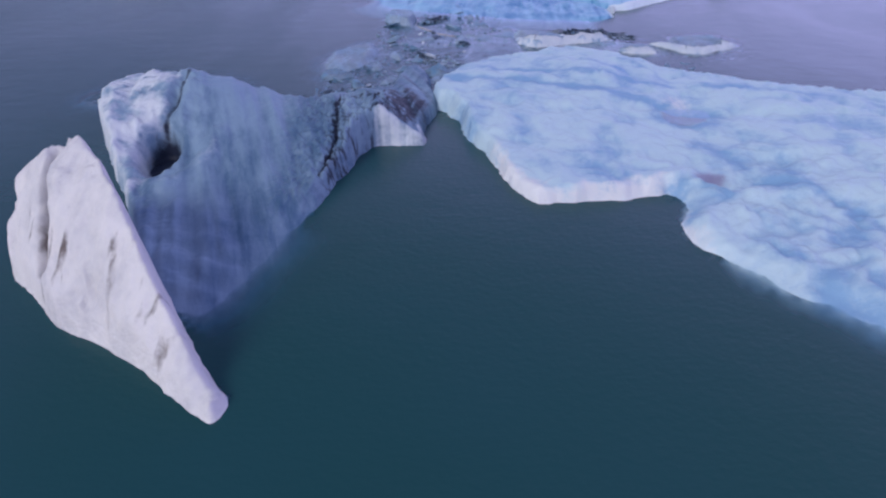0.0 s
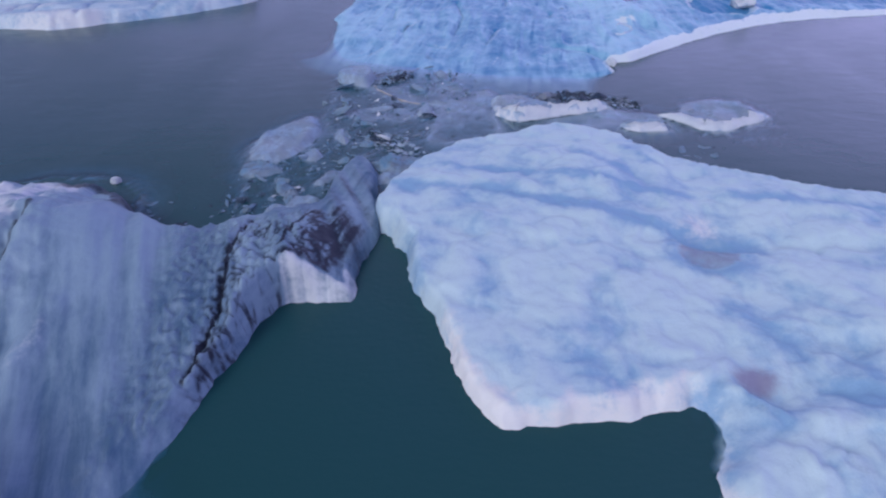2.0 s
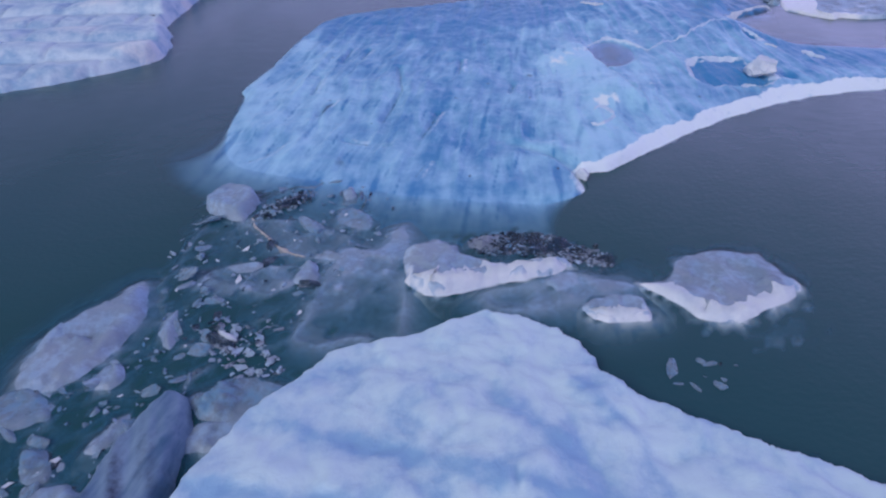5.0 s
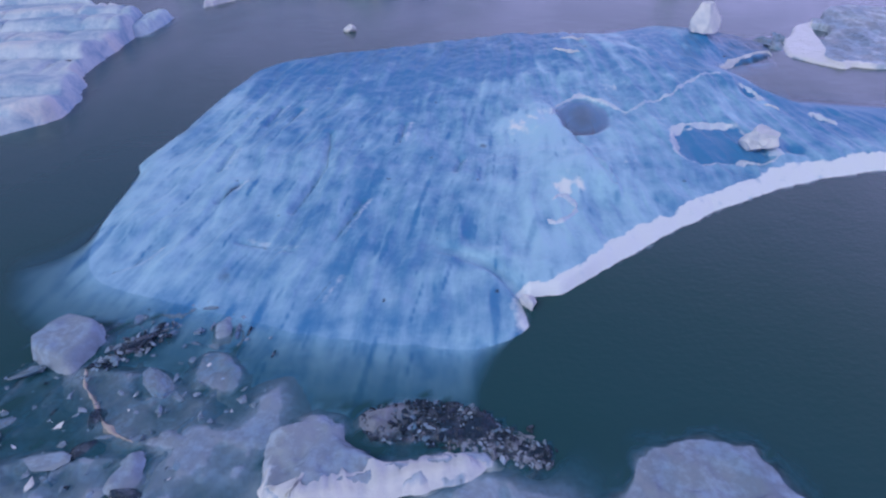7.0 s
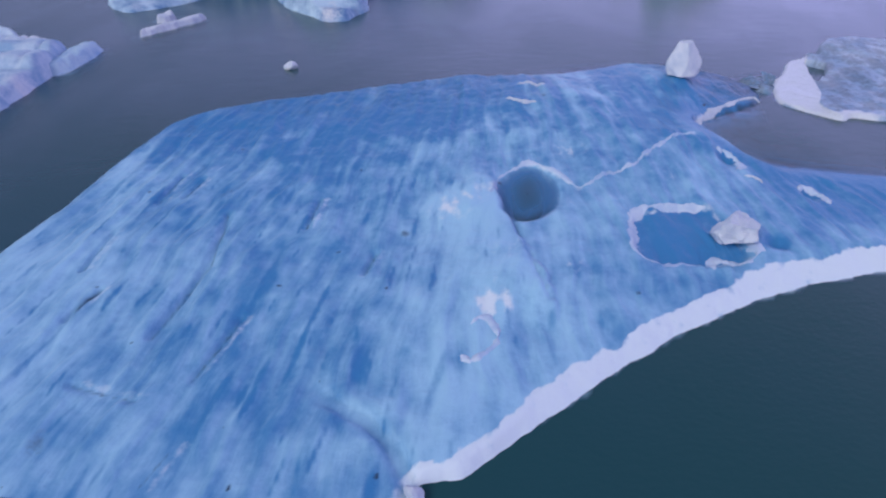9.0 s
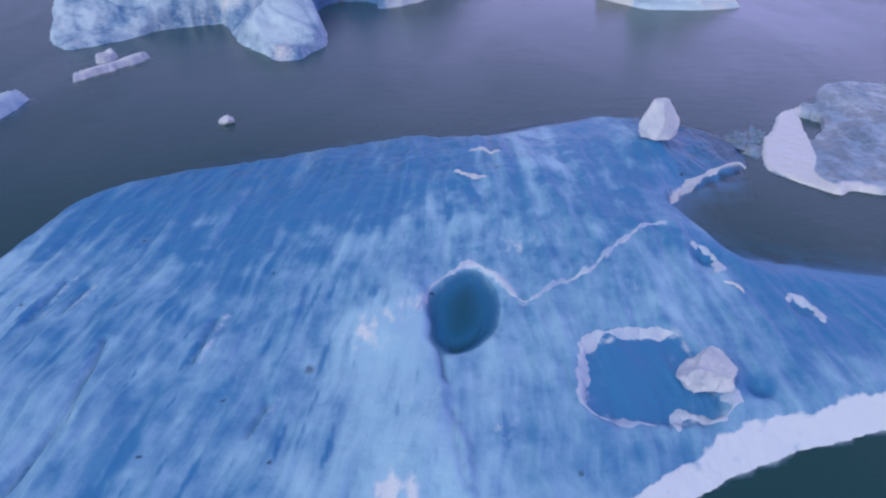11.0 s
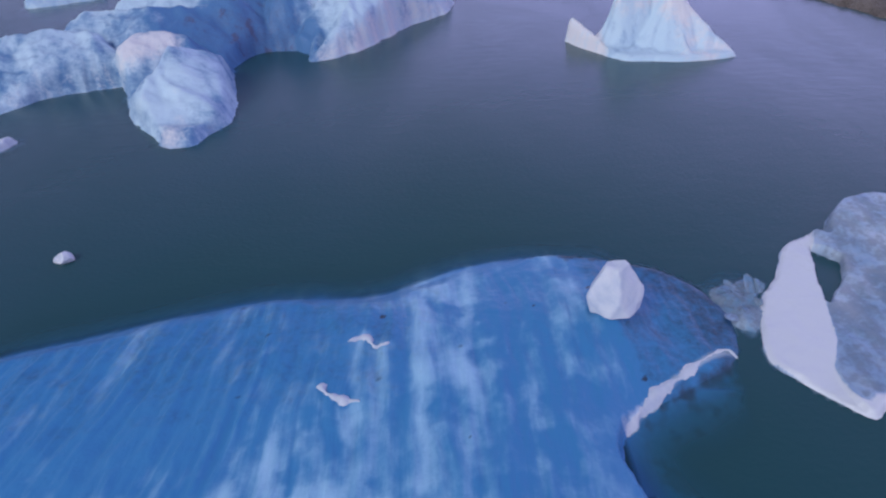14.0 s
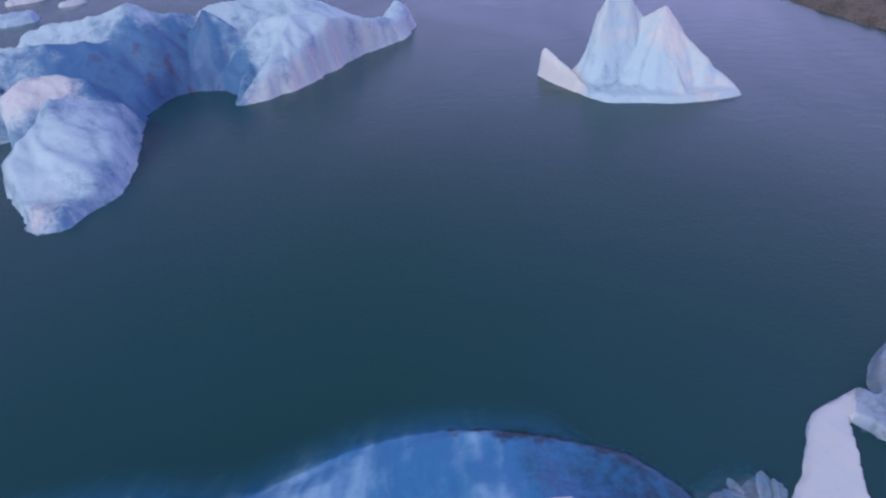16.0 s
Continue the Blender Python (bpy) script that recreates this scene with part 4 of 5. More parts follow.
def far_masks(x, y, d, h):
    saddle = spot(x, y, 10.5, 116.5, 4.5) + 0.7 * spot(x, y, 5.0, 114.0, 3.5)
    lobes = spot(x, y, 6.5, 101.0, 4.5) + spot(x, y, 20.0, 116.0, 5.0)
    beige = spot(x, y, 0.6, 109.6, 2.0) + 0.8 * spot(x, y, 3.4, 110.6, 1.6)
    stripes = smooth(-0.05, 0.3, fractal(x * 0.9 + 0.5 * y, (y - 0.6 * x) * 0.3, 1.0, 66, 3)) * smooth(111.5, 109, y - 0.1 * x) * smooth(-0.5, -2.5, x)
    snow = 0.55 * spot(x, y, 7.2, 97.0, 1.6) + 0.8 * beige + 0.32 * stripes + 0.5 * smooth(1.3, 0.3, d) * smooth(14, 16, x) + 0.3 * smooth(0.0, 0.5, fractal(x, y, 3.0, 67, 4)) * lobes
    # The saddle's shade is put into the colour: indigo here, less pale below.
    dirt_shade = 0.46 * saddle + 0.5 * smooth(0.25, 0.5, fractal(x, y, 1.2, 68, 4)) * saddle + 0.45 * spot(x, y, 9.6, 98.2, 0.9)
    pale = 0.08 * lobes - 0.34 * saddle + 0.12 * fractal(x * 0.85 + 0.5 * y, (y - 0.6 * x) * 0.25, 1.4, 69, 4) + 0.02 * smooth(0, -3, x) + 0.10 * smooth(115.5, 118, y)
    return {"snow": snow, "dirt_shade": dirt_shade, "pale": pale, "flow": (y * 0.9 + 0.35 * x, x - 0.3 * y)}


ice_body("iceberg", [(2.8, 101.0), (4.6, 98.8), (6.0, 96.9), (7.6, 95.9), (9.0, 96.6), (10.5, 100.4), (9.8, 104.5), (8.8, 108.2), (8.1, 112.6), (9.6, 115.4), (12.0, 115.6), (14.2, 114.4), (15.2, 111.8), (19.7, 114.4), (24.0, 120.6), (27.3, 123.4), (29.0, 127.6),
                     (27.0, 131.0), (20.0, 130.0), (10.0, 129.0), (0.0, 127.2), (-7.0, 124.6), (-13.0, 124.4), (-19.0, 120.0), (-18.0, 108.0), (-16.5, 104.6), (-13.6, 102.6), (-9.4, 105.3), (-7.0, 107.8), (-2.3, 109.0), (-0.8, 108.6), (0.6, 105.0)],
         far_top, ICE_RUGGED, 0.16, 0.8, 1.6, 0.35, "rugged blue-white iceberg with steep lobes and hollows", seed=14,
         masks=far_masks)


# peaked berg
def peak_top(x, y, d):
    crests = [([(38.4, 113.0, 0.9), (39.0, 112.4, 2.1), (39.9, 110.6, 1.5), (40.9, 108.0, 0.9), (41.6, 106.4, 0.3)], 2.8, 1.6), ([(42.4, 110.9, 4.8), (42.9, 110.6, 6.0), (44.4, 110.8, 6.0), (45.6, 110.8, 4.2)], 4.0, 2.6), ([(42.7, 111.6, 5.2), (44.6, 111.8, 5.4)], 3.0, 3.0),
              ([(45.4, 110.8, 4.0), (46.9, 110.2, 5.0), (47.9, 109.2, 3.5), (49.3, 107.5, 2.0), (50.8, 105.9, 0.5)], 1.5, 1.2), ([(44.4, 110.8, 5.4), (44.7, 109.6, 2.4), (45.2, 107.8, 1.0)], 1.6, 1.6), ([(46.9, 110.2, 4.6), (46.9, 108.4, 2.4), (47.2, 106.0, 0.8)], 1.3, 1.3)]
    h = crested(x, y, crests, 0.35 + 0.1 * np.maximum(d, 0), 0.25, 74)
    return np.maximum(h + 0.16 * (0.4 - np.abs(lattice(x / 0.8, y / 1.4, 71))) + 0.10 * fractal(x, y, 0.9, 73, 4), 0.1)


ice_body("iceberg", [(38.5, 112.4), (39.2, 110.6), (40.2, 109.0), (42.0, 106.4), (43.8, 105.8), (46.3, 105.1), (49.0, 105.0), (51.3, 105.7), (50.0, 109.0), (48.3, 111.6), (45.6, 112.8), (43.0, 112.0), (41.6, 110.6), (40.4, 111.6), (39.2, 113.4)],
         peak_top, ICE_RUGGED, 0.1, 0.3, 1.6, 0.15, "small two-peaked white and blue iceberg", seed=16, masks=lambda x, y, d, h: {"snow": 0.4 * smooth(1.6, 3.6, h) + 0.7 * smooth(41.6, 40.8, x) + 0.45 * smooth(45.0, 47.5, x) + 0.3 * fractal(x, y * 2, 1.3, 75, 3), "pale": 0.20 - 0.12 * spot(x, y, 42.8, 108.2, 2.0) + 0.1 * fractal(x, y, 0.8, 76, 3)})

# gravel bank
ice_body("gravel_bank", [(64.8, 125.5), (64.9, 123.0), (66.0, 118.1), (67.2, 114.5), (70.0, 106.0), (78.0, 98.0), (100.0, 92.0), (110.0, 130.0), (85.0, 150.0), (67.0, 132.0)],
         lambda x, y, d: 0.3 + 0.35 * np.maximum(d, 0) ** 0.8 + 0.4 * fractal(x, y, 4.0, 81, 5), GRAVEL, 0.5, 0.5, 0.8, 0.6, "brown gravel bank of the lake", "bank", sink=False, seed=18, kind="structure")


# ---- floes and loose ice ----
def slab(points, height, mat, label, seed, step=0.07, rim=0.0, dirt_shade=0.0, shelf=0.8, cliff=0.25, category="ice floe", group="", rough=0.12, tilt=(0.0, 0.0)):
    """A small flat floe."""
    c = np.array(points).mean(0)

    def top(x, y, d):
        def plain(x, y):
            return height + tilt[0] * (x - c[0]) + tilt[1] * (y - c[1]) + rough * fractal(x, y, 1.3, seed, 2)
        return np.maximum(faceted(x, y, plain, 0.9, seed, 0.14, 0.9) + 0.3 * rough * fractal(x, y, 0.3, seed + 2, 3), 0.02 if height > 0 else height - 0.4)

    def masks(x, y, d, h):
        front = smooth(0.36, 0.1, d + 0.3 * fractal(x, y, 0.6, seed + 5, 3)) * smooth(0.3, -0.3, y - c[1] - 0.1)
        return {"snow": rim * front * (0.75 + 1.1 * fractal(x, y, 0.5, seed + 6, 3)), "dirt_shade": dirt_shade + 0.3 * fractal(x, y, 0.8, seed + 3, 3) if dirt_shade else 0 * x}
    return ice_body("ice_floe", points, top, mat, step, cliff, shelf, 0.30, label, category, group, masks, seed=seed)


def white_edge(parent, points, width, label="white broken edge"):
    """The thick pale front of a floe, as a part of it: a face down to the water and a strip of its top."""
    line = rounded(points, 14, False)
    gap = np.gradient(line, axis=0)
    side = np.stack([-gap[:, 1], gap[:, 0]], 1) / (np.hypot(*gap.T)[:, None] + 1e-9)
    s = np.r_[0, np.cumsum(np.hypot(*np.diff(line, axis=0).T))]
    ends = np.minimum(1, np.minimum(s, s[-1] - s) / 0.5 + 0.1)
    seed = int(abs(points[0][0]) * 10)
    bm = bmesh.new()
    rows = []
    for k, (out, z) in enumerate(((-0.16, -0.12), (-0.06, 0.10), (0.10, 0.62), (0.45, 1.5), (1.0, 0.35))):
        o = out * width * (1 + (0.9 if out > 0.4 else 0.3) * fractal(s, 0 * s + k * 0.2, 0.7, seed, 4)) * ends + 0.05 * fractal(s, 0 * s, 0.35, seed + 5, 3)
        p = line + side * o[:, None]
        base = np.maximum(height_on(parent, p[:, 0], p[:, 1]), 0) if out > 0.4 else 0 * s
        zz = base + (0.13 if out > 0.4 else 0.28) * z * ends * (1 + 0.5 * fractal(s * 1.3, 0 * s + k, 0.8, seed + k, 3)) - (0.03 if k == 4 else 0)
        rows.append([bm.verts.new((a - parent.location.x, b - parent.location.y, c)) for (a, b), c in zip(p, zz)])
    for a, b in zip(rows, rows[1:]):
        for k in range(len(line) - 1):
            bm.faces.new((a[k], a[k + 1], b[k + 1], b[k]))
    for f in bm.faces:
        f.smooth = True
    bmesh.ops.recalc_face_normals(bm, faces=bm.faces)
    return part("white_edge", bm, ICE_WHITE, parent, label)


slab([(-5.4, 37.5), (-5.3, 38.6), (-4.2, 40.2), (-3.2, 41.2), (-2.5, 41.0), (-2.3, 39.3), (-2.6, 37.9), (-3.2, 37.0), (-3.9, 36.5), (-4.9, 36.5)], 0.34, ICE_FLOE, "pale rounded slab of wet floating ice", 101, cliff=0.6, rough=0.06, shelf=0.55)
slab([(-5.4, 35.3), (-5.3, 36.2), (-4.7, 36.5), (-4.0, 36.0), (-3.6, 35.3), (-4.6, 35.0)], 0.15, ICE_CLEAR, "small glassy floe awash beside a slab", 102)
LONG = slab([(6.8, 42.5), (7.9, 43.1), (8.8, 42.7), (9.0, 42.1), (10.3, 41.6), (12.9, 41.4), (12.4, 40.8), (9.9, 40.3), (8.7, 39.95), (7.6, 39.85), (6.8, 40.8)], 0.34, ICE_FLOE, "long pale floe with a white broken edge", 103, rim=1.0, rough=0.06, cliff=0.4)
white_edge(LONG, [(6.9, 40.7), (7.6, 39.95), (8.7, 40.0), (9.9, 40.35), (11.2, 40.6), (12.4, 40.85), (12.85, 41.2)], 0.75)
slab([(9.4, 43.1), (11.0, 43.35), (12.7, 43.0), (13.7, 42.1), (14.7, 41.5), (14.3, 40.9), (13.0, 41.5), (11.2, 42.0), (9.7, 42.3)], 0.03, ICE_BLACK, "black dirty floe of glassy rubble", 104, rough=0.35, shelf=1.2)
slab([(9.6, 39.8), (11.2, 40.4), (12.6, 40.7), (14.7, 40.2), (14.8, 39.7), (13.2, 39.3), (11.4, 39.0), (9.9, 39.1)], -0.05, ICE_FLOE, "sunken blue floe between larger floes", 105, shelf=0.4, rough=0.10, cliff=0.8, tilt=(0.04, 0.05))
LITTLE = slab([(12.8, 38.9), (13.6, 39.3), (15.0, 39.15), (15.0, 38.3), (14.3, 38.1), (13.7, 38.05), (13.2, 38.3)], 0.20, ICE_FLOE, "small pale floe with a white edge", 122, rim=1.0, rough=0.06, shelf=0.5)
white_edge(LITTLE, [(13.0, 38.6), (13.25, 38.35), (13.7, 38.12), (14.3, 38.15), (15.0, 38.35)], 0.5)
LENS = slab([(15.1, 40.0), (16.5, 40.2), (17.4, 41.5), (20.0, 41.5), (20.3, 40.9), (20.75, 39.7), (20.2, 38.7), (18.9, 38.2), (18.1, 37.8), (16.7, 37.9), (16.3, 38.6), (15.6, 39.5)], 0.15, ICE_FLOE, "pale lens-shaped floe with a white edge", 106, rim=1.0, shelf=0.9, rough=0.07, cliff=0.8, tilt=(0.0, -0.03))
white_edge(LENS, [(15.2, 39.9), (15.7, 39.45), (16.35, 38.65), (16.8, 38.0), (18.1, 37.9), (18.9, 38.3), (20.2, 38.8), (20.6, 39.4)], 0.55)
slab([(16.6, 37.7), (18.0, 36.6), (20.0, 37.0), (20.8, 38.4), (18.8, 37.6), (17.2, 38.0)], -0.4, ICE_FLOE, "sunken foot of a pale floe", 107, shelf=1.2, rough=0.06)
slab([(6.8, 44.1), (6.3, 44.1), (5.5, 42.7), (4.5, 43.1), (4.1, 42.2), (3.5, 39.6), (3.4, 38.0), (5.1, 37.9), (6.3, 37.9), (6.7, 39.2), (6.9, 42.0)], -0.10, ICE_FLOE, "large half-sunken sheet of glassy blue ice", 108, shelf=0.35, cliff=0.9, rough=0.16, tilt=(0.0, 0.09))
slab([(-1.85, 46.6), (-1.3, 47.9), (-0.1, 47.4), (0.15, 46.2), (-0.15, 45.2), (-1.4, 45.8)], 0.55, ICE_FLOE, "pale angular floe beside rubble", 109)
for outline, high, label in (([(-1.2, 38.1), (-1.5, 39.1), (-1.3, 39.7), (-1.0, 39.2), (-0.8, 38.1)], 0.22, "pale upright shard in rubble"), ([(2.7, 41.0), (2.8, 42.0), (3.3, 42.1), (3.5, 41.3), (3.2, 40.9)], 0.28, "small pale floe in rubble"),
                             ([(-0.9, 40.8), (-0.8, 41.9), (0.8, 42.2), (1.0, 41.2), (0.3, 40.5)], -0.12, "sunken blue sheet of ice in rubble"), ([(0.7, 41.0), (1.4, 42.1), (2.7, 41.9), (2.8, 40.9), (1.7, 40.5)], -0.08, "sunken blue sheet of ice in rubble"),
                             ([(-2.1, 34.1), (-1.7, 34.9), (-1.2, 35.3), (-1.1, 34.8), (-1.6, 34.1)], 0.16, "pale tilted plate of ice in rubble"), ([(-2.8, 36.3), (-2.7, 37.1), (-2.2, 37.4), (-1.9, 36.8), (-2.2, 36.3)], 0.2, "pale lump of ice beside a slab"),
                             ([(-3.9, 32.0), (-3.4, 32.6), (-2.9, 32.5), (-2.9, 32.0), (-3.6, 31.7)], 0.14, "pale plate of ice behind the silty berg")):
    slab(outline, high, ICE_FLOE, label, int(140 + 10 * outline[0][0]), rough=0.14, cliff=0.3, step=0.05)
RIMMED = slab([(0.1, 45.5), (1.0, 44.2), (2.2, 42.8), (3.6, 42.3), (5.0, 42.7), (4.5, 43.8), (3.0, 44.6), (1.4, 45.2)], -0.04, ICE_CLEAR, "grey half-sunken slab with a dirty rim", 110, dirt_shade=0.12, shelf=0.5)
snow_ridge("silt_rim", RIMMED, [(0.15, 45.5), (0.55, 44.7), (1.0, 44.2), (1.6, 43.4), (2.2, 42.8), (2.9, 42.5)], 0.07, 0.07, ICE_SILT, 21, "beige line of silt")
slab([(3.9, 47.3), (4.2, 47.7), (4.6, 46.9), (4.4, 46.4), (4.0, 46.5)], 0.22, ICE_FLOE, "small pale floe at the foot of the blue berg", 111)
slab([(3.8, 45.7), (4.5, 45.9), (5.3, 44.7), (4.8, 44.2), (4.0, 44.6)], 0.05, ICE_CLEAR, "half-sunken glassy floe in rubble", 126)
slab([(-3.0, 32.5), (-2.7, 33.1), (-1.8, 33.1), (-1.5, 32.8), (-2.0, 32.2), (-2.8, 32.1)], 0.2, ICE_FLOE, "pale wet floe behind the silty berg", 112)
slab([(-3.5, 33.4), (-3.6, 34.3), (-3.0, 34.2), (-2.6, 33.5), (-2.9, 33.2)], 0.15, ICE_CLEAR, "small wet floe in rubble", 113)
slab([(0.3, 35.9), (1.5, 36.4), (3.0, 36.3), (3.1, 35.4), (2.1, 34.8), (0.8, 35.0)], 0.12, ICE_CLEAR, "grey dirty floe beside the pale berg", 114, dirt_shade=0.12, rough=0.4)
slab([(0.6, 34.1), (1.0, 34.9), (1.9, 34.9), (1.9, 34.0), (1.1, 33.8)], 0.10, ICE_FLOE, "pale floe squeezed beside the pale berg", 124, rough=0.06)
slab([(-17.5, 33.0), (-14.5, 35.5), (-10.5, 35.2), (-9.0, 32.6), (-11.0, 32.4), (-14.0, 32.0)], -0.6, ICE_CLEAR, "sunken ice foot behind the tower", 115, shelf=0.5)
slab([(-9.6, 93.6), (-8.4, 94.4), (-6.6, 96.8), (-5.2, 98.8), (-6.0, 99.2), (-7.8, 97.0), (-9.4, 95.0)], 0.5, ICE_WHITE, "long white floe in open water", 116)
slab([(-9.6, 98.0), (-8.6, 98.4), (-8.2, 99.6), (-9.0, 99.8), (-9.8, 99.0)], 0.6, ICE_WHITE, "small white floe in open water", 117)
slab([(-26.0, 141.0), (-20.5, 142.6), (-17.4, 144.0), (-18.5, 146.5), (-23.0, 146.0), (-27.0, 144.0)], 0.9, ICE_PALE, "far pale floe in open water", 118, step=0.2)
slab([(-17.5, 150.3), (-15.0, 150.9), (-14.6, 152.2), (-16.8, 152.4)], 0.5, ICE_WHITE, "small far white floe adrift", 119, step=0.15)
slab([(-26.5, 154.0), (-22.5, 154.8), (-22.0, 157.0), (-25.8, 157.0)], 0.6, ICE_WHITE, "small far pale floe adrift", 120, step=0.15)
slab([(-13.5, 84.2), (-12.2, 84.0), (-11.3, 86.5), (-11.4, 90.0), (-12.6, 90.6), (-13.4, 88.0)], 0.9, ICE_PALE, "rounded pale floe at a ledge", 121, step=0.12, cliff=0.8)

slab([(37.4, 77.3), (38.8, 77.9), (39.6, 77.5), (38.9, 75.6), (38.2, 74.6), (37.6, 75.3), (37.4, 76.4)], 0.10, ICE_CLEAR, "glassy broken floe wedged between two bergs", 125, rough=0.30)

# broken ice that lies awash under the rubble
def awash(points, label, seed, level=-0.40, silt=0.06):
    def top(x, y, d):
        def plain(x, y):
            return level + 0.35 * fractal(x, y, 1.6, seed, 3)
        return np.clip(faceted(x, y, plain, 0.7, seed, 0.35, 0.9), -1.0, 0.16)
    return ice_body("broken_ice", points, top, ICE_CLEAR, 0.07, 0.5, 0.8, 0.5, label, "broken ice", "", lambda x, y, d, h: {"dirt_shade": silt + 0.5 * fractal(x, y, 1.2, seed + 3, 3)}, seed=seed, kind="stuff")


awash([(-1.6, 45.6), (-0.4, 47.4), (2.6, 48.0), (4.6, 47.6), (4.6, 44.5), (3.6, 41.0), (3.0, 38.4), (0.8, 38.0), (-1.4, 38.6), (-2.0, 41.5)], "broken glassy ice awash between the bergs", 131)
awash([(-4.8, 32.2), (-4.8, 34.8), (-3.4, 36.8), (-0.8, 38.0), (0.4, 37.4), (-0.5, 34.6), (-1.3, 32.2), (-3.0, 31.5)], "broken glassy ice awash behind the silty berg", 132)


# white blocks and crusts on the blue berg
def pointed_block():
    """A broken-off block with flat faces, broad at the foot and blunt at the top."""
    bm = bmesh.new()
    rings = ((0.0, [(-1.05, -0.3), (-0.5, -0.95), (0.3, -1.05), (0.95, -0.55), (1.05, 0.35), (0.2, 0.95), (-0.85, 0.6)]),
             (0.75, [(-1.25, -0.1), (-0.15, -0.9), (1.2, -0.25), (0.9, 0.6), (-0.7, 0.7)]), (1.85, [(-0.55, 0.1), (0.0, -0.2), (0.5, 0.1), (0.45, 0.4), (-0.2, 0.5)]))
    bmesh.ops.convex_hull(bm, input=[bm.verts.new((x, y, z)) for z, ring in rings for x, y in ring])
    bmesh.ops.bevel(bm, geom=bm.edges[:], offset=0.05, segments=1, affect='EDGES')
    bmesh.ops.subdivide_edges(bm, edges=bm.edges[:], cuts=3, use_grid_fill=True)
    bmesh.ops.triangulate(bm, faces=bm.faces[:])
    for v in bm.verts:
        v.co += 0.05 * noise.noise_vector(v.co * 1.8) + 0.02 * noise.noise_vector(v.co * 6)
    me = bpy.data.meshes.new("ice_block")
    bm.to_mesh(me)
    bm.free()
    me.materials.append(ICE_WHITE)
    return me


chunk("ice_block", pointed_block(), 32.45, 75.6, 1.32, (1.0, 0.95, 1.06), 8, (0, 0), "white pointed ice block resting on the blue berg", "ice block")
chunk("ice_block", chunk_mesh("ice_block", 8, ICE_WHITE, 12, 4, 0.20, 0.1), 28.3, 58.2, 0.95, (1.1, 1.0, 0.95), 50, (8, -5), "rough white ice block beside a melt puddle", "ice block")
snow_ridge("snow_vein", BLUE_BERG, [(18.6, 62.0), (19.4, 64.0), (20.9, 65.1), (22.0, 64.0), (22.8, 62.5), (24.1, 63.1), (25.7, 63.8), (27.2, 65.2), (28.7, 66.3), (29.8, 66.6)], 0.10, 0.05, ICE_CRUST, 3, "white crusted snow vein")
snow_ridge("snow_vein", BLUE_BERG, [(26.2, 56.6), (24.1, 57.3), (24.3, 58.8), (24.9, 60.2), (26.4, 60.5), (28.0, 60.4)], 0.13, 0.06, ICE_CRUST, 4, "white crusted puddle rim")
snow_ridge("snow_vein", BLUE_BERG, [(26.9, 56.3), (27.1, 57.1), (28.4, 56.8), (29.0, 57.8), (29.0, 58.8)], 0.19, 0.06, ICE_CRUST, 5, "white crusted puddle rim")
snow_ridge("snow_vein", BLUE_BERG, [(31.6, 70.2), (33.0, 71.6), (35.0, 72.9), (36.4, 73.6), (37.4, 72.9), (38.0, 73.0)], 0.14, 0.09, ICE_WHITE, 6, "white broken ridge")
snow_ridge("snow_vein", BLUE_BERG, [(17.0, 53.7), (17.6, 53.9), (17.9, 53.2), (17.7, 52.6), (16.9, 52.0), (16.6, 52.4)], 0.13, 0.08, ICE_CRUST, 7)
snow_ridge("snow_vein", BLUE_BERG, [(33.3, 62.1), (33.7, 62.5), (34.2, 62.1), (34.3, 61.5), (34.0, 60.9)], 0.13, 0.12, ICE_CRUST, 8)
snow_ridge("snow_vein", BLUE_BERG, [(30.5, 65.3), (31.0, 65.3), (31.4, 64.8), (31.3, 64.2), (30.8, 63.6)], 0.15, 0.12, ICE_CRUST, 9)
snow_ridge("snow_vein", BLUE_BERG, [(20.8, 72.5), (21.0, 71.9), (21.6, 71.7), (22.3, 71.5)], 0.16, 0.14, ICE_WHITE, 10)
snow_ridge("snow_vein", BLUE_BERG, [(21.6, 74.5), (22.3, 74.6), (22.7, 74.1), (23.3, 74.2)], 0.12, 0.10, ICE_WHITE, 11)
snow_ridge("snow_vein", BLUE_BERG, [(31.1, 63.2), (31.6, 63.0), (31.7, 62.5)], 0.10, 0.08, ICE_WHITE, 12)

# rubble of small floating chunks
CLEAR = [chunk_mesh("ice_chunk", s, ICE_CLEAR, 14, 2, 0.04) for s in range(20, 28)]
PALE = [chunk_mesh("ice_chunk", s, ICE_FLOE, 9, 2, 0.06) for s in range(30, 33)]
WHITE = [chunk_mesh("ice_chunk", s, ICE_WHITE, 9, 2, 0.06) for s in range(33, 36)]
DARK = [chunk_mesh("ice_chunk", s, ICE_BLACK, 9, 2, 0.10) for s in range(40, 43)]
rng = random.Random(7)


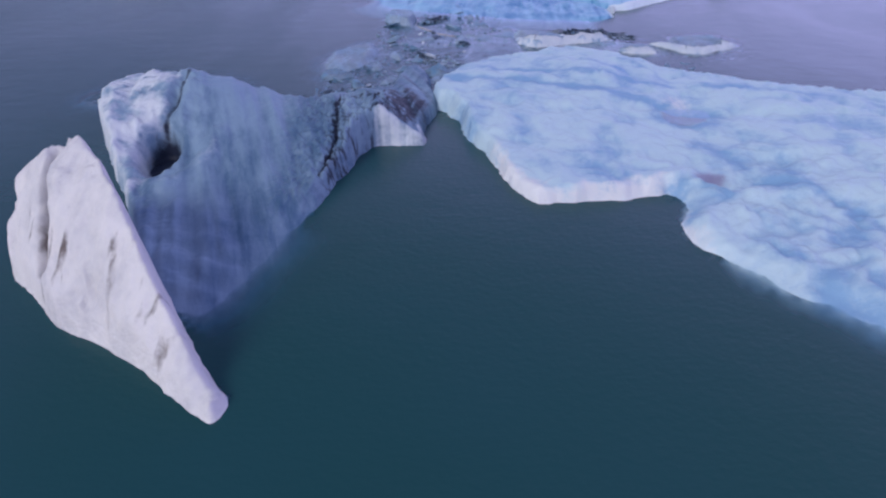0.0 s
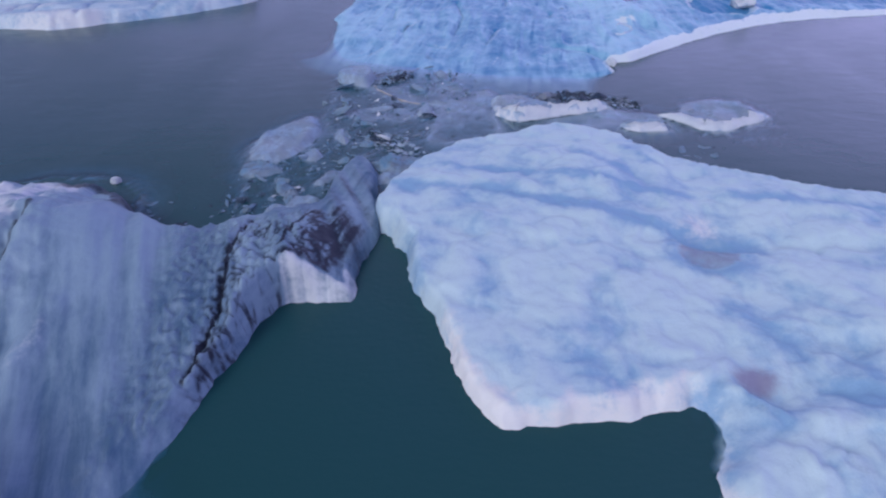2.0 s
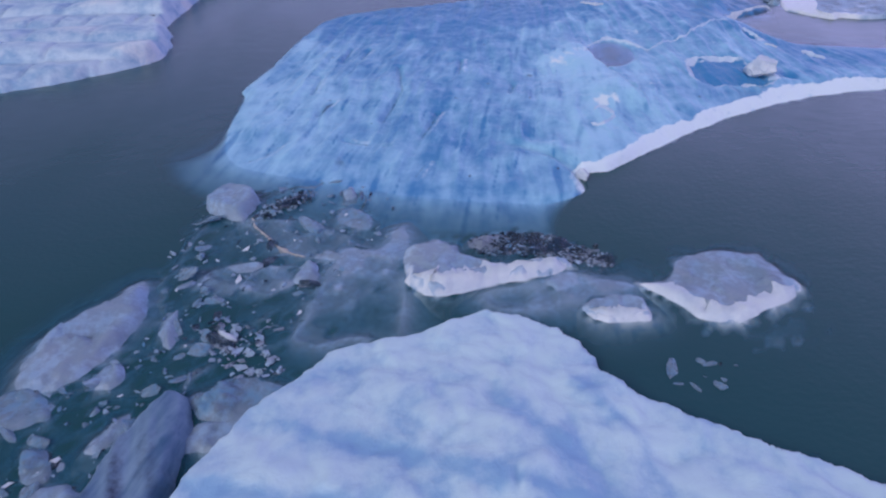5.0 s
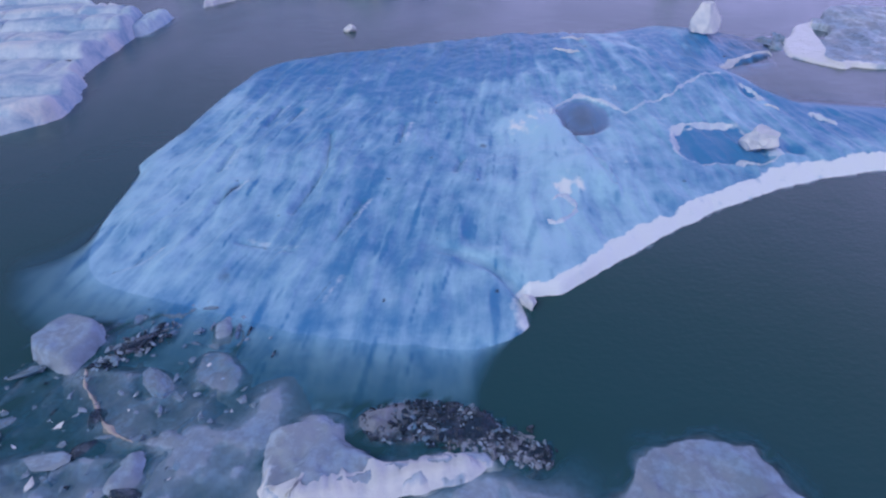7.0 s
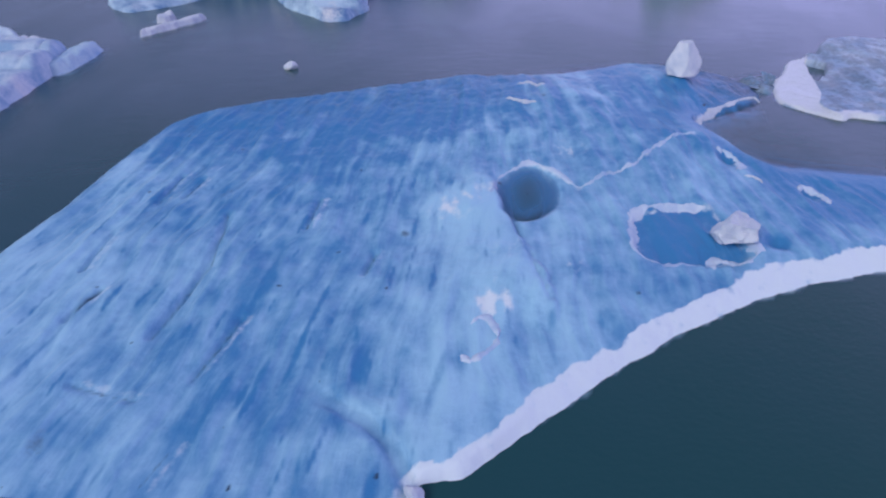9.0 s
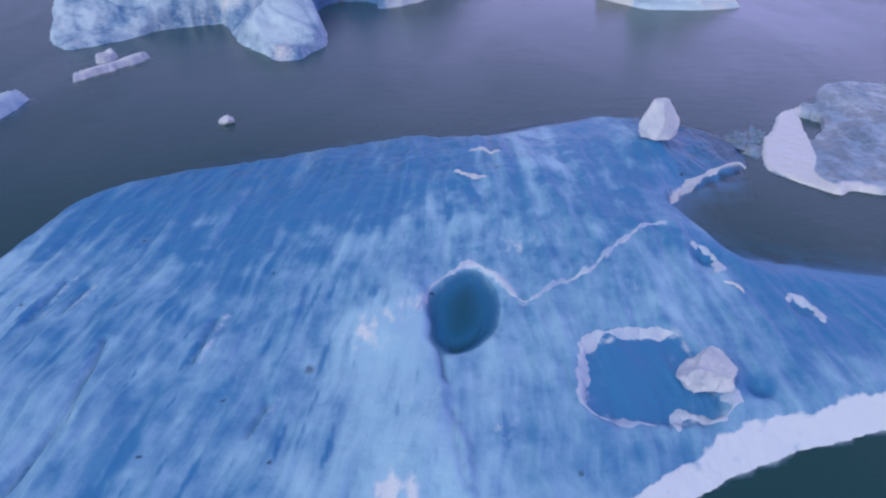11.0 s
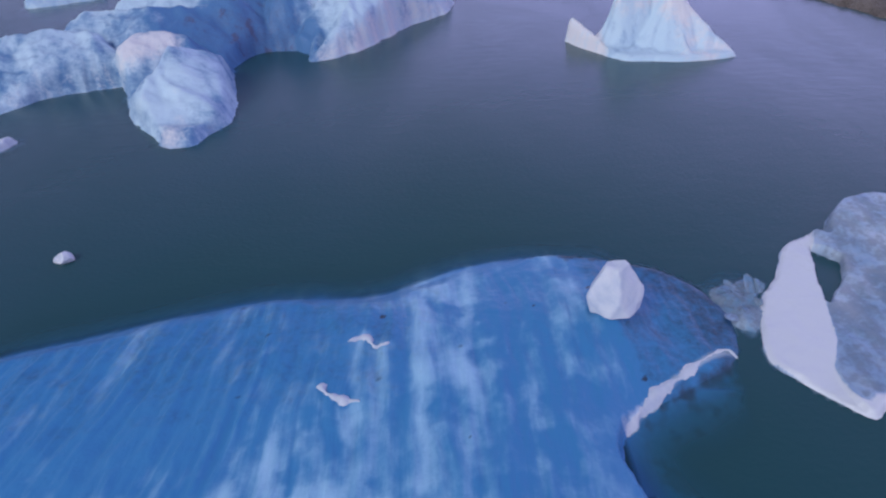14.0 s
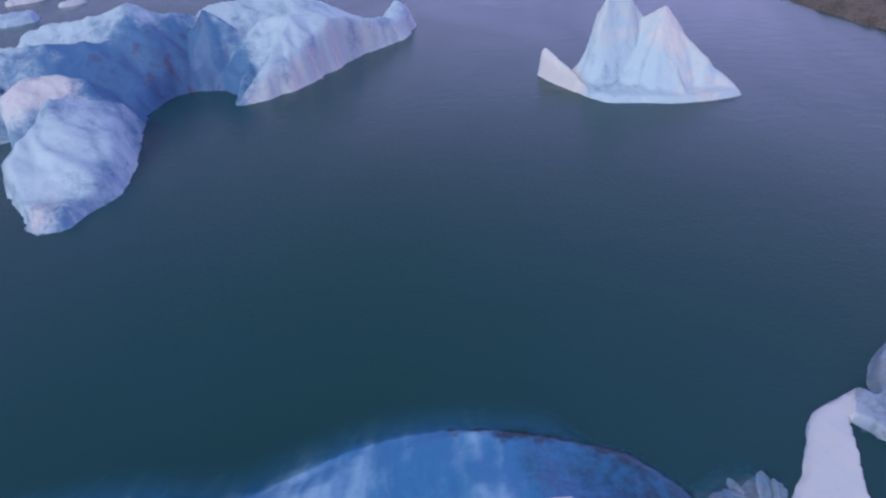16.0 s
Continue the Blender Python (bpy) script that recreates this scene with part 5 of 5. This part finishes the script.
def rubble(points, count, low, high, label, group, dark=0.12, pale=0.08, flat=0.4):
    """Chunks strewn between the floes, each at its own place, tilt and size."""
    curve = rounded(points)
    lo, hi = curve.min(0), curve.max(0)
    made = 0
    while made < count:
        x, y = rng.uniform(lo[0], hi[0]), rng.uniform(lo[1], hi[1])
        if away(np.array([x]), np.array([y]), curve)[0] < 0:
            continue
        r = low + (high - low) * rng.random() ** 2.2
        pick = rng.random()
        me = rng.choice(DARK if pick < dark else PALE if pick < dark + pale else CLEAR)
        size = (r * rng.uniform(0.8, 2.0), r * rng.uniform(0.4, 1.0), r * flat * rng.uniform(0.6, 1.2))
        chunk("ice_chunk", me, x, y, size[2] * rng.uniform(-0.65, 0.1), size, rng.uniform(0, 360), (rng.uniform(-30, 30), rng.uniform(-30, 30)), label, "ice chunk", group)
        made += 1


rubble([(-1.8, 45.5), (-0.5, 47.5), (3.0, 48.3), (5.0, 47.5), (4.5, 44.5), (3.5, 41.0), (2.8, 38.2), (0.5, 38.0), (-1.5, 38.5), (-2.2, 41.5)], 60, 0.12, 0.7, "wet glassy ice chunk in floating rubble", "rubble between the bergs")
rubble([(-4.8, 32.0), (-5.0, 35.0), (-3.6, 37.0), (-0.8, 38.2), (0.6, 37.6), (-0.4, 34.6), (-1.2, 32.0), (-3.0, 31.3)], 50, 0.10, 0.55, "wet glassy ice chunk in floating rubble", "rubble between the bergs")
rubble([(-9.5, 32.0), (-8.5, 33.2), (-5.5, 32.8), (-4.2, 31.8), (-5.5, 30.6), (-7.5, 31.2)], 26, 0.10, 0.5, "wet ice chunk behind the silty berg", "rubble behind the silty berg", dark=0.35)
rubble([(9.5, 43.0), (12.0, 43.4), (14.8, 42.0), (14.0, 41.2), (11.0, 42.3)], 40, 0.08, 0.32, "dirty glassy ice chunk on a black floe", "dark rubble", dark=0.75, pale=0.0, flat=0.8)
rubble([(37.3, 77.2), (38.4, 78.0), (40.0, 77.9), (39.2, 75.6), (38.2, 75.2)], 30, 0.10, 0.6, "glassy ice chunk between two bergs", "rubble between two bergs", dark=0.0)
rubble([(14.6, 36.0), (15.4, 36.6), (17.0, 36.4), (16.6, 35.4), (15.6, 35.0)], 10, 0.08, 0.35, "small ice chunk behind the pale berg", "rubble behind the pale berg", dark=0.1)


def shards(points, count, low, high, label, mixed=(0, 0, 0, 0, 1, 1, 1, 1, 2, 3), heap=0.03):
    """The smallest splinters, too many to count, joined."""
    curve = rounded(points)
    lo, hi = curve.min(0), curve.max(0)
    bm = bmesh.new()
    kinds = [ICE_CLEAR, ICE_FLOE, ICE_BLACK, ICE_WHITE]
    done = 0
    while done < count:
        x, y = rng.uniform(lo[0], hi[0]), rng.uniform(lo[1], hi[1])
        if away(np.array([x]), np.array([y]), curve)[0] < 0:
            continue
        r = low + (high - low) * rng.random() ** 2
        turn = pose(x, y, rng.uniform(-0.03, heap), rng.uniform(-25, 25), rng.uniform(-25, 25), rng.uniform(0, 360))
        made = bmesh.ops.create_icosphere(bm, subdivisions=1, radius=r, matrix=turn @ Matrix.Diagonal((rng.uniform(0.8, 2.0), rng.uniform(0.4, 1.0), rng.uniform(0.2, 0.5), 1)))
        k = rng.choice(mixed)
        for v in made["verts"]:
            v.co += Vector((rng.uniform(-0.5, 0.5), rng.uniform(-0.5, 0.5), rng.uniform(-0.3, 0.3))) * r
            for f in v.link_faces:
                f.material_index = k
        done += 1
    me = bpy.data.meshes.new("ice_splinters")
    bm.to_mesh(me)
    bm.free()
    for m in kinds:
        me.materials.append(m)
    return tagged(new("ice_splinters", me), label, "ice splinters", kind="stuff")


shards([(-2.2, 45.8), (-0.6, 48.0), (3.0, 48.6), (5.4, 47.8), (6.6, 44.5), (4.5, 41.0), (3.4, 38.2), (0.2, 37.6), (-1.9, 38.5), (-2.6, 41.5)], 210, 0.03, 0.17, "small wet ice splinters strewn between the bergs")
shards([(-5.4, 31.9), (-5.6, 35.0), (-3.9, 37.2), (-0.8, 38.4), (0.8, 37.8), (-0.2, 34.6), (-1.0, 32.0), (-3.0, 31.2)], 130, 0.03, 0.16, "small wet ice splinters behind the silty berg")
shards([(9.4, 43.2), (11.0, 43.5), (12.7, 43.1), (13.8, 42.2), (14.8, 41.6), (14.3, 40.9), (13.0, 41.4), (11.2, 41.9), (9.7, 42.2)], 900, 0.025, 0.10, "heap of dirty glassy ice splinters on a black floe", (0, 0, 1, 2, 2, 2, 2, 2, 2), 0.08)
shards([(0.2, 45.7), (1.2, 47.0), (2.5, 47.7), (2.8, 47.0), (1.8, 46.1), (0.9, 45.3)], 130, 0.05, 0.16, "strip of dirty glassy ice splinters between floes", (0, 1, 2, 2, 2), 0.12)
shards([(0.2, 38.6), (0.4, 39.4), (1.8, 38.6), (2.4, 37.6), (3.0, 36.6), (1.2, 36.6)], 120, 0.05, 0.16, "dirty glassy ice splinters beside the pale berg", (0, 0, 1, 2, 2), 0.08)
chunk("ice_chunk", DARK[0], 0.7, 38.1, 0.05, (0.75, 0.28, 0.22), -35, (0, 6), "dirty streaked splinter of ice in rubble")
chunk("ice_chunk", DARK[1], 1.5, 46.4, 0.05, (1.0, 0.28, 0.25), 42, (0, 4), "dirty streaked splinter of ice in rubble")
chunk("ice_chunk", WHITE[0], 0.9, 38.2, 0.12, (0.5, 0.16, 0.14), -35, (0, 6), "white splinter of ice in rubble")
chunk("ice_chunk", WHITE[1], 5.6, 83.4, 0.15, (0.6, 0.45, 0.45), 10, (0, 8), "lone white chunk of floating ice")
chunk("ice_chunk", WHITE[2], 15.0, 47.6, 0.2, (0.35, 0.5, 0.35), 30, (0, 0), "rounded white knob of ice at the nose of the blue berg")
chunk("ice_chunk", WHITE[0], -10.7, 35.0, 0.1, (0.3, 0.2, 0.2), 0, (0, 0), "small white chunk of floating ice")


# ---- the lake ----
def lake():
    def axis(lo, hi, step):
        grow = step * 1.25 ** np.arange(1, 45)
        return np.r_[lo - np.cumsum(grow)[::-1], np.arange(lo, hi, step), hi + np.cumsum(grow) - step]
    gx, gy = axis(-32, 58, 0.3), axis(8, 132, 0.3)
    x, y = np.meshgrid(gx, gy)
    depth = np.full(x.shape, -9.0)
    gentle = np.zeros(x.shape)
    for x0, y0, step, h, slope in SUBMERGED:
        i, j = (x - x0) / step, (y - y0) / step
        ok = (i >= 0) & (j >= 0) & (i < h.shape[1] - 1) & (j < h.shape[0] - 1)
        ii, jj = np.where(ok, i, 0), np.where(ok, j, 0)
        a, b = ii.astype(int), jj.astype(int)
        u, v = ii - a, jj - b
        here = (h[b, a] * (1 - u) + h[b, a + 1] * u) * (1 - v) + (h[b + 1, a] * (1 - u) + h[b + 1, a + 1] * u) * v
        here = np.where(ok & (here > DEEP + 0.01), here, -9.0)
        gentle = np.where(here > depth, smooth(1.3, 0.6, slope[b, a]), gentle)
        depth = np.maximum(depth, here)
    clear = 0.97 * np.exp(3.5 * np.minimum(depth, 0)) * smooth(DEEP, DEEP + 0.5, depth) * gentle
    n, m = len(gy), len(gx)
    idx = np.arange(n * m).reshape(n, m)
    quads = np.stack([idx[:-1, :-1], idx[:-1, 1:], idx[1:, 1:], idx[1:, :-1]], -1).reshape(-1, 4)
    me = bpy.data.meshes.new("water")
    me.vertices.add(n * m)
    me.vertices.foreach_set("co", np.stack([x, y, 0 * x], -1).astype(np.float32).ravel())
    me.loops.add(quads.size)
    me.loops.foreach_set("vertex_index", quads.astype(np.int32).ravel())
    me.polygons.add(len(quads))
    me.polygons.foreach_set("loop_start", np.arange(0, quads.size, 4, dtype=np.int32))
    me.polygons.foreach_set("use_smooth", np.ones(len(quads), bool))
    me.update(calc_edges=True)
    me.materials.append(WATER)
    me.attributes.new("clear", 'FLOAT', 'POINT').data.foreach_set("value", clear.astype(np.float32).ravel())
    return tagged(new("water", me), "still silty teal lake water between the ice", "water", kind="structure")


lake()


def pond_water(name, parent, points, level, label, murk=1.5):
    """Meltwater that fills a hollow in a block of ice."""
    curve = rounded(points)
    mid = curve.mean(0)
    rings = [mid + (curve - mid) * f for f in (1.05, 0.9, 0.75, 0.6, 0.45, 0.3, 0.15, 0.02)]
    pts = np.concatenate(rings)
    bm = bmesh.new()
    verts = [bm.verts.new((x - parent.location.x, y - parent.location.y, level)) for x, y in pts]
    n = len(curve)
    for r in range(len(rings) - 1):
        for k in range(n):
            a, b = r * n + k, r * n + (k + 1) % n
            bm.faces.new((verts[a], verts[b], verts[b + n], verts[a + n]))
    bmesh.ops.recalc_face_normals(bm, faces=bm.faces)
    ob = part(name, bm, MELTWATER, parent, label)
    depth = level - height_on(parent, pts[:, 0], pts[:, 1])
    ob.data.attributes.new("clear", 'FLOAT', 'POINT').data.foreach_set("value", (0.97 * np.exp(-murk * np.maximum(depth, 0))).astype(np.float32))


pond_water("melt_pond", BLUE_BERG, POND, 0.70, "dark blue meltwater in a round hole", 1.5)
pond_water("melt_pool", PALE_BERG, [(11.1, 27.8), (11.4, 26.8), (12.2, 26.4), (13.2, 26.9), (13.5, 27.7), (12.4, 28.1)], float(height_on(PALE_BERG, 12.3, 27.3)) + 0.05, "thin meltwater pool, lilac sky reflection painted in its bed", 0.06)


# Unseen floor, added to keep the sky below out of the clear water.
def unseen_lake_bed():
    bm = bmesh.new()
    bmesh.ops.create_grid(bm, x_segments=40, y_segments=40, size=2500)
    for v in bm.verts:
        v.co.z = -9 + 1.5 * noise.noise(v.co * 0.01)
    me = bpy.data.meshes.new("unseen_lake_bed")
    bm.to_mesh(me)
    bm.free()
    me.materials.append(GRAVEL)
    return tagged(new("unseen_lake_bed", me), "unseen dark silty bed, added to block sky from below", "lake bed", kind="structure")


unseen_lake_bed()
